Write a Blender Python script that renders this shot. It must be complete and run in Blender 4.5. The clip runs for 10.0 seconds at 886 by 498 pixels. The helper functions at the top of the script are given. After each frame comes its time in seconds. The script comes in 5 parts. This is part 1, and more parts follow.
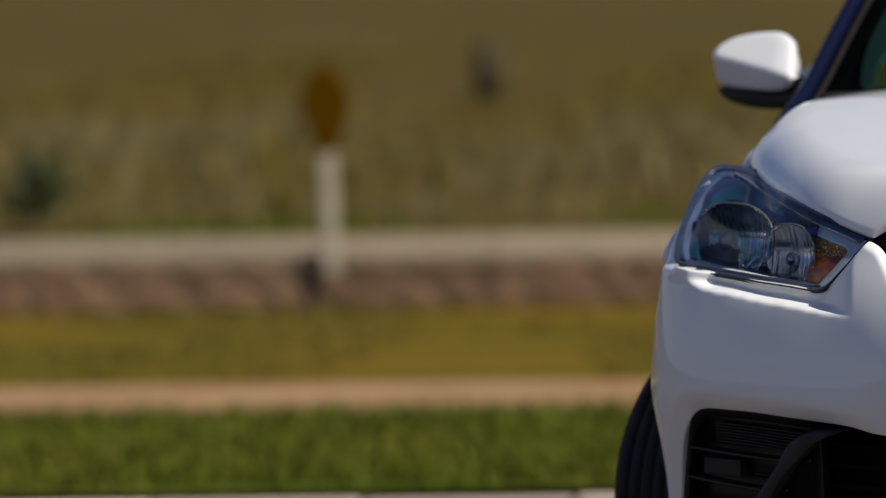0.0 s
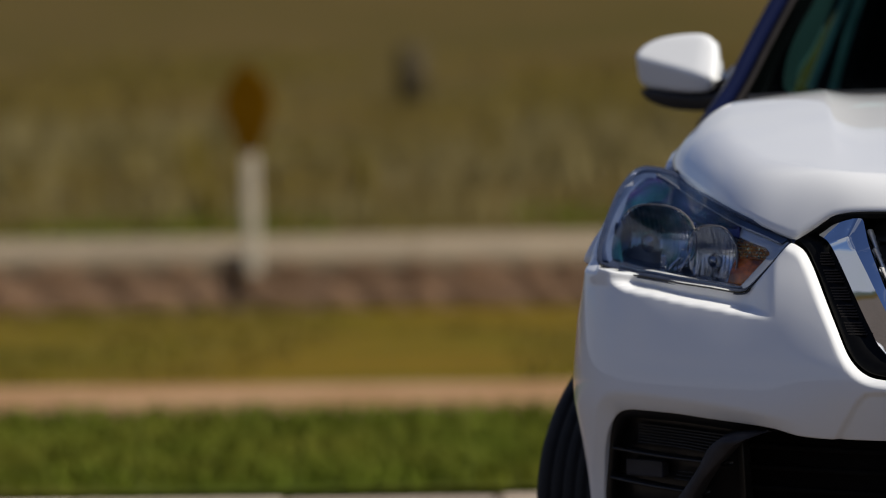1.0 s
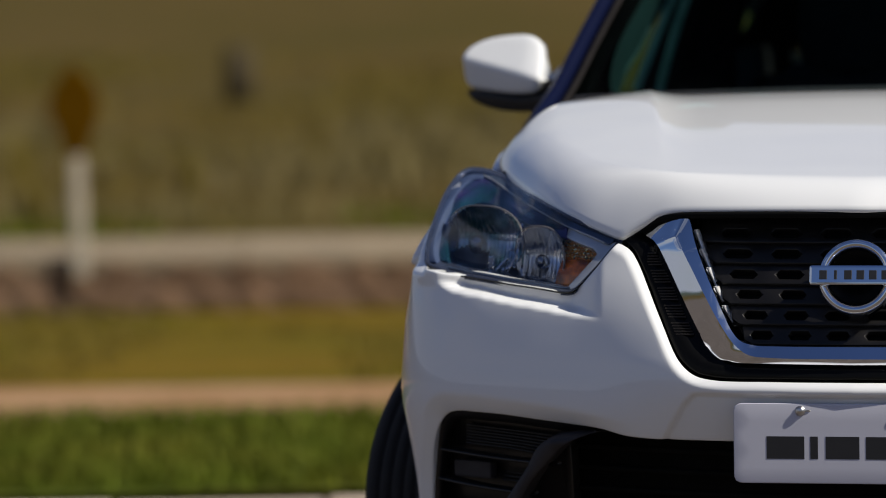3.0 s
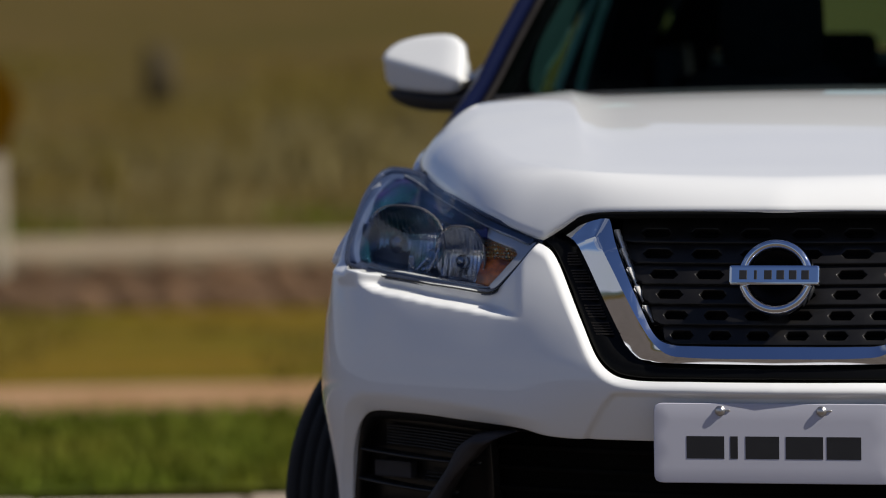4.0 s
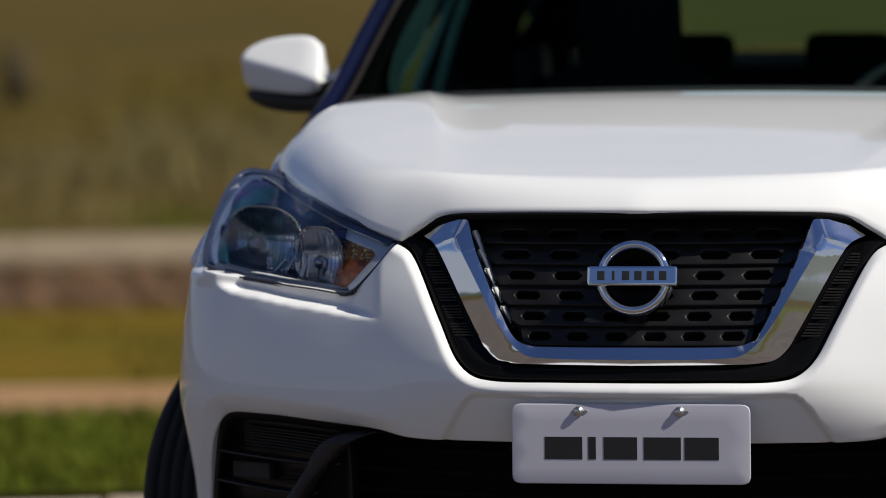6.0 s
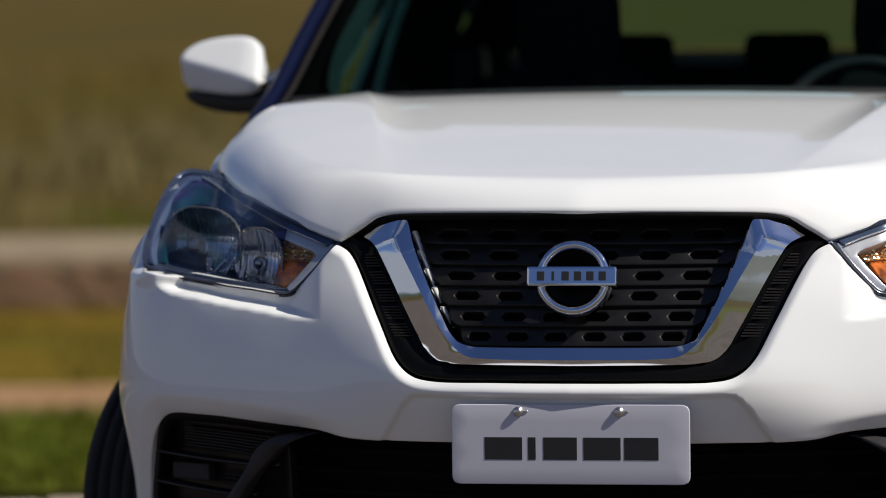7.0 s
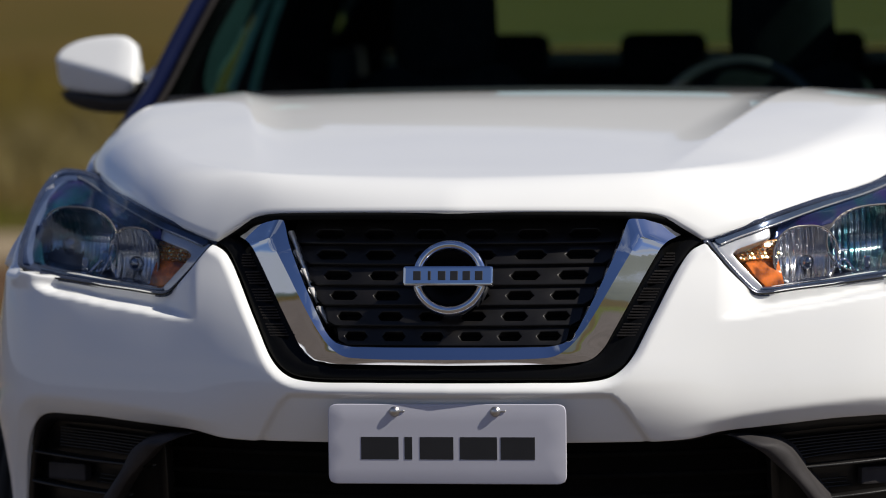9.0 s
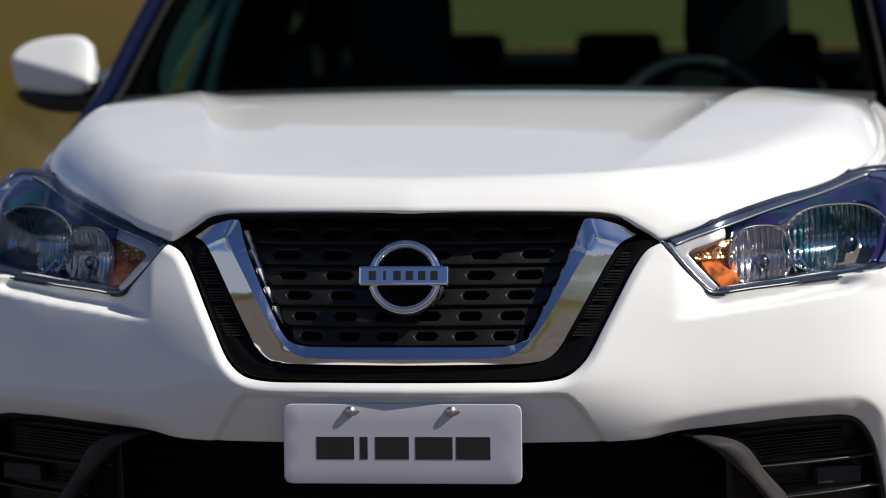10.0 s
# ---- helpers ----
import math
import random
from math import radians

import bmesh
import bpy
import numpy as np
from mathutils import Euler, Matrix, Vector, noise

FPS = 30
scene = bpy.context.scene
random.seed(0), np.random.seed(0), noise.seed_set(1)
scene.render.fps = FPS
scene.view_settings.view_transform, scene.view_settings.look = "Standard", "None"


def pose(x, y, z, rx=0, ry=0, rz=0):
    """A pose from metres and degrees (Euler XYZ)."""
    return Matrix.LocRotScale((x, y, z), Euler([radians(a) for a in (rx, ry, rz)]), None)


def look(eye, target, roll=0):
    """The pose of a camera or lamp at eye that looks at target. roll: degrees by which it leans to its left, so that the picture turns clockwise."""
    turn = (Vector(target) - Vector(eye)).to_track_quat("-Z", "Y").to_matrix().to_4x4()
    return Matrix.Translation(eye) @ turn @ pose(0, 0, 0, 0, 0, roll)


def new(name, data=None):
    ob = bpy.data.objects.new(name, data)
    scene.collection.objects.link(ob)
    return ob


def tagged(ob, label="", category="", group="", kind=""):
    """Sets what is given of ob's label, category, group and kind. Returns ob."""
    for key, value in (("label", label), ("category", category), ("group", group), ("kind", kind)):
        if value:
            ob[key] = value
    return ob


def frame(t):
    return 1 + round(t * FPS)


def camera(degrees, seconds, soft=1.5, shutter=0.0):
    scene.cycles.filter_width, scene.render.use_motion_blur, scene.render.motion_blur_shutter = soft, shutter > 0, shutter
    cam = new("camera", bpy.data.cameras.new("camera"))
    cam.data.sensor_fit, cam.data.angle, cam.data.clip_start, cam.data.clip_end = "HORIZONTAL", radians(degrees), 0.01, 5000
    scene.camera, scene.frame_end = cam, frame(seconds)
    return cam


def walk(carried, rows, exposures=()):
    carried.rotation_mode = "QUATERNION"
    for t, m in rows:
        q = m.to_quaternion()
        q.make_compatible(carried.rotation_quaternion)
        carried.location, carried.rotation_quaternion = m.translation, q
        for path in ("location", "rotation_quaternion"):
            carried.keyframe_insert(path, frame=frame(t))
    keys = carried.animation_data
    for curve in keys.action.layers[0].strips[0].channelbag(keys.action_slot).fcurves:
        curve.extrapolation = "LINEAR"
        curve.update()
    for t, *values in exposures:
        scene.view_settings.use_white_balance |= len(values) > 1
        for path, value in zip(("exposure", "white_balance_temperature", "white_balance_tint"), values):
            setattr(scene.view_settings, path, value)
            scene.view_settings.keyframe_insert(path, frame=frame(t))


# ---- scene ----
from mathutils import geometry, kdtree

# ---- camera: a long lens on a tripod that pans to its right ----
EYE = 1.42
cam = camera(10.615, 10.0, 1.0)
cam.data.dof.use_dof = True
cam.data.dof.focus_distance = 8.05
cam.data.dof.aperture_fstop = 2.8
ROWS = [
    (0.0, 4.411, -3.995, 0.979),
    (0.5, 3.992, -3.993, 0.915),
    (1.0, 3.488, -3.996, 0.841),
    (1.5, 2.969, -4.000, 0.866),
    (2.0, 2.438, -3.996, 0.901),
    (2.5, 1.911, -3.999, 0.944),
    (4.0, 0.455, -4.027, 0.816),
    (4.5, 0.000, -4.029, 0.832),
    (5.0, -0.436, -4.034, 0.800),
    (5.5, -0.860, -4.037, 0.757),
    (7.0, -1.976, -4.041, 0.749),
    (7.5, -2.354, -4.046, 0.730),
    (8.0, -2.729, -4.052, 0.700),
    (8.5, -3.098, -4.058, 0.714),
    (9.0, -3.461, -4.063, 0.691),
    (9.5, -3.811, -4.068, 0.715),
    (10.0, -3.994, -4.071, 0.649),
]
walk(cam, [(t, pose(0, 0, EYE, 90 + pitch, roll, yaw)) for t, yaw, pitch, roll in ROWS],
     [(0.0, 0.08, 6500, 12), (10.0, 0.08, 6500, 12)])

# ---- sky and sun ----
SUN = Vector((0.658, -0.283, 0.71)).normalized()
world = bpy.data.worlds.new("sky")
scene.world = world
world.use_nodes = True
wn, wl = world.node_tree.nodes, world.node_tree.links
wn.clear()
w_out = wn.new("ShaderNodeOutputWorld")
w_bg = wn.new("ShaderNodeBackground")
w_sky = wn.new("ShaderNodeTexSky")
w_sky.sky_type = "NISHITA"
w_sky.sun_disc = False
w_sky.air_density = 1.2
w_sky.dust_density = 0.3
w_sky.ozone_density = 2.0
w_sky.sun_elevation = math.asin(SUN.z)
w_sky.sun_rotation = math.atan2(SUN.x, SUN.y)
w_co = wn.new("ShaderNodeTexCoord")
w_map = wn.new("ShaderNodeMapping")
w_map.inputs["Scale"].default_value = (1.0, 1.0, 3.2)
w_noise = wn.new("ShaderNodeTexNoise")
w_noise.inputs["Scale"].default_value = 2.3
w_noise.inputs["Detail"].default_value = 7.0
w_noise.inputs["Roughness"].default_value = 0.55
w_ramp = wn.new("ShaderNodeValToRGB")
w_ramp.color_ramp.elements[0].position = 0.54
w_ramp.color_ramp.elements[1].position = 0.72
w_mix = wn.new("ShaderNodeMix")
w_mix.data_type = "RGBA"
w_mix.inputs[7].default_value = (8.0, 8.7, 10.0, 1)
wl.new(w_co.outputs["Generated"], w_map.inputs["Vector"])
wl.new(w_map.outputs["Vector"], w_noise.inputs["Vector"])
w_sep = wn.new("ShaderNodeSeparateXYZ")
w_low = wn.new("ShaderNodeMapRange")
w_low.interpolation_type = "SMOOTHSTEP"
w_low.inputs[1].default_value, w_low.inputs[2].default_value = 0.05, 0.50
w_low.inputs[3].default_value, w_low.inputs[4].default_value = 0.15, 0.0
w_add = wn.new("ShaderNodeMath")
wl.new(w_co.outputs["Generated"], w_sep.inputs["Vector"])
wl.new(w_sep.outputs["Z"], w_low.inputs[0])
wl.new(w_noise.outputs["Fac"], w_add.inputs[0])
wl.new(w_low.outputs[0], w_add.inputs[1])
wl.new(w_add.outputs[0], w_ramp.inputs["Fac"])
wl.new(w_ramp.outputs["Color"], w_mix.inputs[0])
w_tone = wn.new("ShaderNodeMix")
w_tone.data_type, w_tone.blend_type = "RGBA", "MULTIPLY"
w_tone.inputs[0].default_value = 1.0
w_tone.inputs[7].default_value = (0.90, 1.0, 1.38, 1)
wl.new(w_sky.outputs["Color"], w_tone.inputs[6])
wl.new(w_tone.outputs[2], w_mix.inputs[6])
wl.new(w_mix.outputs[2], w_bg.inputs["Color"])
w_bg.inputs["Strength"].default_value = 0.041
wl.new(w_bg.outputs["Background"], w_out.inputs["Surface"])
sun = new("sun", bpy.data.lights.new("sun", "SUN"))
sun.data.energy = 4.8
sun.data.angle = radians(0.53)
sun.data.color = (1.0, 0.955, 0.835)
sun.matrix_world = look(SUN * 50, (0, 0, 0))

# ---- materials ----
def material(name, color, rough=0.5, metal=0.0, vary=0.0, scale=8.0, bump=0.0, bump_scale=60.0, second=None,
             coat=0.0, stretch=(1, 1, 1), fine=0.0, obj_random=0.0, spec=0.5, coat_ior=1.36):
    """Procedural surface: two scales of noise in colour, roughness and relief."""
    m = bpy.data.materials.new(name)
    m.use_nodes = True
    n, l = m.node_tree.nodes, m.node_tree.links
    b = n["Principled BSDF"]
    b.inputs["Base Color"].default_value = (*color, 1)
    b.inputs["Roughness"].default_value = rough
    b.inputs["Metallic"].default_value = metal
    b.inputs["Specular IOR Level"].default_value = spec
    b.inputs["Coat Weight"].default_value = coat
    b.inputs["Coat Roughness"].default_value = 0.02
    b.inputs["Coat IOR"].default_value = coat_ior
    co = n.new("ShaderNodeTexCoord")
    mp = n.new("ShaderNodeMapping")
    mp.inputs["Scale"].default_value = stretch
    l.new(co.outputs["Object"], mp.inputs["Vector"])
    if vary or second:
        big = n.new("ShaderNodeTexNoise")
        big.inputs["Scale"].default_value = scale
        big.inputs["Detail"].default_value = 6.0
        l.new(mp.outputs["Vector"], big.inputs["Vector"])
        ramp = n.new("ShaderNodeValToRGB")
        ramp.color_ramp.elements[0].position, ramp.color_ramp.elements[1].position = 0.36, 0.64
        two = second or tuple(min(1, c * (1 + vary)) for c in color)
        one = color if second else tuple(c * (1 - vary) for c in color)
        ramp.color_ramp.elements[0].color, ramp.color_ramp.elements[1].color = (*one, 1), (*two, 1)
        l.new(big.outputs["Fac"], ramp.inputs["Fac"])
        out = ramp.outputs["Color"]
        if fine:
            small = n.new("ShaderNodeTexNoise")
            small.inputs["Scale"].default_value = scale * 14
            small.inputs["Detail"].default_value = 4.0
            l.new(mp.outputs["Vector"], small.inputs["Vector"])
            rng = n.new("ShaderNodeMapRange")
            rng.inputs[3].default_value, rng.inputs[4].default_value = 1 - fine, 1 + fine
            l.new(small.outputs["Fac"], rng.inputs[0])
            mul = n.new("ShaderNodeMix")
            mul.data_type, mul.blend_type = "RGBA", "MULTIPLY"
            mul.inputs[0].default_value = 1.0
            l.new(out, mul.inputs[6])
            l.new(rng.outputs[0], mul.inputs[7])
            out = mul.outputs[2]
        if obj_random:
            info = n.new("ShaderNodeObjectInfo")
            r2 = n.new("ShaderNodeMapRange")
            r2.inputs[3].default_value, r2.inputs[4].default_value = 1 - obj_random, 1 + obj_random
            l.new(info.outputs["Random"], r2.inputs[0])
            mul2 = n.new("ShaderNodeMix")
            mul2.data_type, mul2.blend_type = "RGBA", "MULTIPLY"
            mul2.inputs[0].default_value = 1.0
            l.new(out, mul2.inputs[6])
            l.new(r2.outputs[0], mul2.inputs[7])
            out = mul2.outputs[2]
        l.new(out, b.inputs["Base Color"])
    if bump:
        bn = n.new("ShaderNodeTexNoise")
        bn.inputs["Scale"].default_value = bump_scale
        bn.inputs["Detail"].default_value = 5.0
        l.new(mp.outputs["Vector"], bn.inputs["Vector"])
        bp = n.new("ShaderNodeBump")
        bp.inputs["Strength"].default_value = bump
        bp.inputs["Distance"].default_value = 0.01
        l.new(bn.outputs["Fac"], bp.inputs["Height"])
        l.new(bp.outputs["Normal"], b.inputs["Normal"])
    return m


def glass(name, tint=(1, 1, 1), rough=0.0, ior=1.45, mix=0.0):
    """Thin clear glass: straight transmission with real surface gloss."""
    m = bpy.data.materials.new(name)
    m.use_nodes = True
    n, l = m.node_tree.nodes, m.node_tree.links
    n.clear()
    o = n.new("ShaderNodeOutputMaterial")
    t = n.new("ShaderNodeBsdfTransparent")
    t.inputs["Color"].default_value = (*tint, 1)
    g = n.new("ShaderNodeBsdfGlossy")
    g.inputs["Roughness"].default_value = rough
    g.inputs["Color"].default_value = (1, 1, 1, 1)
    f = n.new("ShaderNodeFresnel")
    f.inputs["IOR"].default_value = ior
    x = n.new("ShaderNodeMixShader")
    l.new(f.outputs["Fac"], x.inputs[0])
    l.new(t.outputs["BSDF"], x.inputs[1])
    l.new(g.outputs["BSDF"], x.inputs[2])
    l.new(x.outputs["Shader"], o.inputs["Surface"])
    return m


M_ASPHALT = material("asphalt", (0.118, 0.098, 0.084), 0.9, vary=0.12, scale=1.2, bump=0.6, bump_scale=180, fine=0.35, spec=0.05)
M_EARTH = material("dry_field", (0.066, 0.050, 0.010), 0.95, second=(0.086, 0.058, 0.016), scale=0.22, bump=0.8, bump_scale=9, fine=0.35, stretch=(1, 0.55, 1), spec=0.05)
M_TURF = material("turf", (0.085, 0.076, 0.004), 0.9, second=(0.140, 0.090, 0.008), scale=0.7, bump=0.8, bump_scale=30, fine=0.4, spec=0.05)
M_LAWN = material("lawn", (0.065, 0.085, 0.010), 0.9, second=(0.10, 0.10, 0.016), scale=1.5, bump=0.8, bump_scale=40, fine=0.4, spec=0.05)
M_BLADE = material("grass_blade", (0.080, 0.104, 0.010), 0.6, second=(0.112, 0.112, 0.014), scale=2.0, fine=0.3, spec=0.05)
M_STRAW = material("straw_blade", (0.122, 0.096, 0.017), 0.7, second=(0.160, 0.116, 0.030), scale=1.3, fine=0.3, spec=0.05)
M_PALE = material("pale_grass", (0.155, 0.126, 0.050), 0.8, second=(0.200, 0.162, 0.075), scale=1.0, fine=0.3, spec=0.05)
M_SAND = material("sandy_path", (0.29, 0.165, 0.08), 0.95, second=(0.36, 0.22, 0.12), scale=2.0, bump=0.6, bump_scale=60, fine=0.2, spec=0.05)
M_CONCRETE = material("pale_concrete", (0.24, 0.19, 0.13), 0.9, second=(0.30, 0.235, 0.155), scale=1.6, bump=0.4, bump_scale=70, fine=0.15, obj_random=0.12, spec=0.05)
M_KERB = material("kerb_concrete", (0.50, 0.40, 0.31), 0.9, second=(0.62, 0.52, 0.42), scale=4.0, bump=0.4, bump_scale=80, fine=0.2, obj_random=0.15, spec=0.05)
M_STONE = material("wall_stone", (0.19, 0.112, 0.068), 0.85, second=(0.27, 0.170, 0.105), scale=5.0, bump=0.6, bump_scale=40, fine=0.3, obj_random=0.25, spec=0.05)
M_MORTAR = material("mortar", (0.19, 0.12, 0.078), 0.95, vary=0.2, scale=6.0, bump=0.5, bump_scale=60, spec=0.05)
M_POST = material("post_white", (0.46, 0.395, 0.30), 0.6, vary=0.08, scale=6.0, bump=0.2, bump_scale=40, fine=0.08)
M_SIGN = material("sign_amber", (0.108, 0.050, 0.0008), 0.8, second=(0.080, 0.036, 0.0005), scale=5.0, fine=0.1, spec=0.02)
M_BUSH = material("bush_leaf", (0.065, 0.075, 0.015), 0.6, vary=0.35, scale=6.0)
M_BARK = material("bark", (0.10, 0.07, 0.05), 0.9, vary=0.3, scale=10.0, bump=0.6, bump_scale=40)
M_HILL = material("wooded_hill", (0.02, 0.035, 0.022), 0.9, second=(0.035, 0.05, 0.028), scale=0.02, fine=0.4)
M_DARKPOST = material("weathered_wood", (0.070, 0.056, 0.034), 0.95, vary=0.12, scale=8.0, bump=0.5, spec=0.02)

M_PAINT = material("white_paint", (0.80, 0.805, 0.80), 0.38, coat=1.0, vary=0.012, scale=3.0, spec=0.12, coat_ior=1.53)
M_BLACK = material("black_plastic", (0.016, 0.0155, 0.016), 0.55, vary=0.2, scale=20.0, bump=0.08, bump_scale=400)
M_INTAKE = material("intake_plastic", (0.0095, 0.0088, 0.0088), 0.38, vary=0.2, scale=20.0, bump=0.06, bump_scale=300)
M_GREYPLASTIC = material("grey_plastic", (0.040, 0.037, 0.038), 0.6, vary=0.15, scale=25.0, bump=0.05, bump_scale=400, spec=0.15)
M_RIB = material("rib_plastic", (0.030, 0.027, 0.026), 0.6, vary=0.15, scale=25.0, spec=0.06)
M_CELL = material("grille_plastic", (0.0072, 0.0066, 0.0066), 0.36, vary=0.2, scale=20.0, spec=0.3)
M_GLOSSBLACK = material("gloss_black", (0.004, 0.004, 0.004), 0.22, vary=0.1, scale=10.0, spec=0.09)
M_MATTBLACK = material("matt_black", (0.005, 0.005, 0.005), 0.8, vary=0.2, scale=20.0, spec=0.08)
M_VOID = material("deep_black", (0.0025, 0.0025, 0.0027), 0.9, vary=0.2, scale=20.0, spec=0.0)
M_RUBBER = material("rubber", (0.0062, 0.0062, 0.0062), 0.85, vary=0.25, scale=25.0, bump=0.2, bump_scale=200)
M_CHROME = material("chrome", (0.74, 0.76, 0.80), 0.03, metal=1.0)
M_DARKCHROME = material("dark_chrome", (0.30, 0.31, 0.33), 0.12, metal=1.0)
M_STEEL = material("steel", (0.6, 0.58, 0.55), 0.3, metal=1.0)
M_ALLOY = material("alloy", (0.55, 0.55, 0.56), 0.3, metal=1.0, vary=0.05)
M_PLATE = material("plate_white", (0.50, 0.50, 0.57), 0.42, vary=0.02, scale=6.0)
M_INK = material("black_ink", (0.012, 0.012, 0.014), 0.5, vary=0.1, scale=30.0)
M_AMBER = material("amber_plastic", (0.55, 0.135, 0.018), 0.10, vary=0.6, scale=45.0, coat=0.8)
M_GOLD = material("amber_prism", (1.0, 0.74, 0.34), 0.07, metal=1.0, vary=0.1, scale=60.0, coat=0.8)
# teal patches in the colour stand in for reflections in the main bowl
M_BOWLGLEAM = material("reflector", (0.90, 0.88, 0.92), 0.15, metal=1.0, second=(0.13, 0.42, 0.45), scale=22.0)
M_BOWLWARM = material("warm_reflector", (0.92, 0.90, 0.88), 0.18, metal=1.0, vary=0.06, scale=30.0)
M_LAMPBACK = material("lamp_backing", (0.20, 0.18, 0.17), 0.3, metal=0.3, vary=0.2, scale=20.0)
M_SILVER = material("silver_bezel", (0.62, 0.62, 0.62), 0.20, metal=0.6, vary=0.06, scale=14.0)
# pale base stands in for sky and ground mirrored in the chrome fins
M_FINPALE = material("pale_fin_metal", (0.82, 0.82, 0.82), 0.32, metal=0.25, vary=0.05, scale=20.0)
M_AMBERDARK = material("amber_shade", (0.42, 0.16, 0.03), 0.2, vary=0.3, scale=40.0)
M_IRIS = material("iridescent_shroud", (0.014, 0.070, 0.105), 0.10, metal=0.5, second=(0.050, 0.028, 0.160), scale=16.0)
M_LAMPTRIM = material("lamp_trim", (0.075, 0.105, 0.165), 0.14, metal=0.5, vary=0.1, scale=12.0)
M_LAMPBLUE = material("lamp_bezel", (0.045, 0.055, 0.09), 0.2, metal=0.35, vary=0.2, scale=12.0)
M_LAMPRIM = material("lamp_rim", (0.050, 0.072, 0.140), 0.6, vary=0.15, scale=12.0, spec=0.04)
M_SEAT = material("seat_fabric", (0.008, 0.008, 0.009), 0.9, vary=0.2, scale=40.0, bump=0.3, bump_scale=300, spec=0.1)
M_DASH = material("dash_plastic", (0.008, 0.008, 0.009), 0.7, vary=0.2, scale=30.0, spec=0.12)
M_SEAL = material("glazing_strip", (0.014, 0.012, 0.012), 0.7, vary=0.15, scale=20.0, spec=0.08)
M_TRIMLIT = material("lit_trim", (0.17, 0.33, 0.31), 0.6, vary=0.1, scale=20.0, spec=0.2)
M_TEAL = material("teal_sheen", (0.018, 0.044, 0.048), 0.7, vary=0.15, scale=6.0, spec=0.1)
M_GRIP = material("wheel_grip", (0.012, 0.012, 0.013), 0.45, vary=0.2, scale=30.0)
M_PILLAR = material("pillar_paint", (0.004, 0.006, 0.024), 0.25, spec=0.11, vary=0.1, scale=5.0)
G_LAMP = glass("lamp_glass", (0.96, 0.97, 0.98), 0.0, 1.32)
G_SCREEN = glass("screen_glass", (0.62, 0.78, 0.72), 0.0, 1.03)
G_SIDE = glass("side_glass", (0.44, 0.70, 0.62), 0.0, 1.2)
G_PRIVACY = glass("privacy_glass", (0.015, 0.026, 0.024), 0.0, 1.2)
G_REAR = glass("rear_glass", (0.56, 0.82, 0.78), 0.0, 1.2)


# ---- mesh helpers ----
def mesh(name, verts, faces, smooth=True):
    me = bpy.data.meshes.new(name)
    me.from_pydata([tuple(v) for v in verts], [], faces)
    me.update()
    if smooth:
        for p in me.polygons:
            p.use_smooth = True
    return me


def thing(name, label, category, at=None, group="", kind=""):
    ob = new(name)
    ob.empty_display_size = 0.1
    if at is not None:
        ob.matrix_world = at
    return tagged(ob, label, category, group, kind)


def part(name, data, mat, parent, label=""):
    """One mesh object under a thing or under a part."""
    if isinstance(data, bmesh.types.BMesh):
        me = bpy.data.meshes.new(name)
        data.normal_update()
        data.to_mesh(me)
        data.free()
        data = me
    if mat and not data.materials:
        data.materials.append(mat)
    ob = new(name, data)
    ob.parent = parent
    return tagged(ob, label)


def catmull(pts, n=8, closed=False):
    """A smooth line through control points of any dimension."""
    pts = [np.array(p, float) for p in pts]
    m = len(pts)
    get = (lambda i: pts[i % m]) if closed else (lambda i: pts[max(0, min(m - 1, i))])
    out = []
    for i in range(m if closed else m - 1):
        a, b, c, d = get(i - 1), get(i), get(i + 1), get(i + 2)
        t1 = max(np.linalg.norm(b - a), 1e-6) ** 0.5
        t2 = max(np.linalg.norm(c - b), 1e-6) ** 0.5
        t3 = max(np.linalg.norm(d - c), 1e-6) ** 0.5
        m1 = (c - b) + t2 * ((b - a) / t1 - (c - a) / (t1 + t2)) if t1 > 2e-3 else (c - b)
        m2 = (c - b) + t2 * ((d - c) / t3 - (d - b) / (t2 + t3)) if t3 > 2e-3 else (c - b)
        for k in range(n):
            u = k / n
            out.append((2 * u**3 - 3 * u**2 + 1) * b + (u**3 - 2 * u**2 + u) * m1 + (-2 * u**3 + 3 * u**2) * c + (u**3 - u**2) * m2)
    if not closed:
        out.append(pts[-1])
    return out


def resample(line, step):
    """Even steps along a polyline."""
    line = [np.array(p, float) for p in line]
    cum = [0.0]
    for a, b in zip(line, line[1:]):
        cum.append(cum[-1] + float(np.linalg.norm(b - a)))
    n = max(2, int(round(cum[-1] / step)) + 1)
    s = np.linspace(0, cum[-1], n)
    arr = np.array(line)
    return [np.array([np.interp(v, cum, arr[:, k]) for k in range(arr.shape[1])]) for v in s]


def mirrored(half):
    """A closed outline from its right half, which runs from the centre line back to it."""
    left = [np.array((-p[0], *p[1:])) for p in reversed(half) if abs(p[0]) > 1e-6]
    return [np.array(p, float) for p in half] + left


def inside(poly, p):
    x, y = poly[:, 0], poly[:, 1]
    x2, y2 = np.roll(x, -1), np.roll(y, -1)
    hit = np.zeros(len(p), bool)
    for a, b, c, d in zip(x, y, x2, y2):
        if b == d:
            continue
        s = ((b > p[:, 1]) != (d > p[:, 1])) & (p[:, 0] < (c - a) * (p[:, 1] - b) / (d - b) + a)
        hit ^= s
    return hit


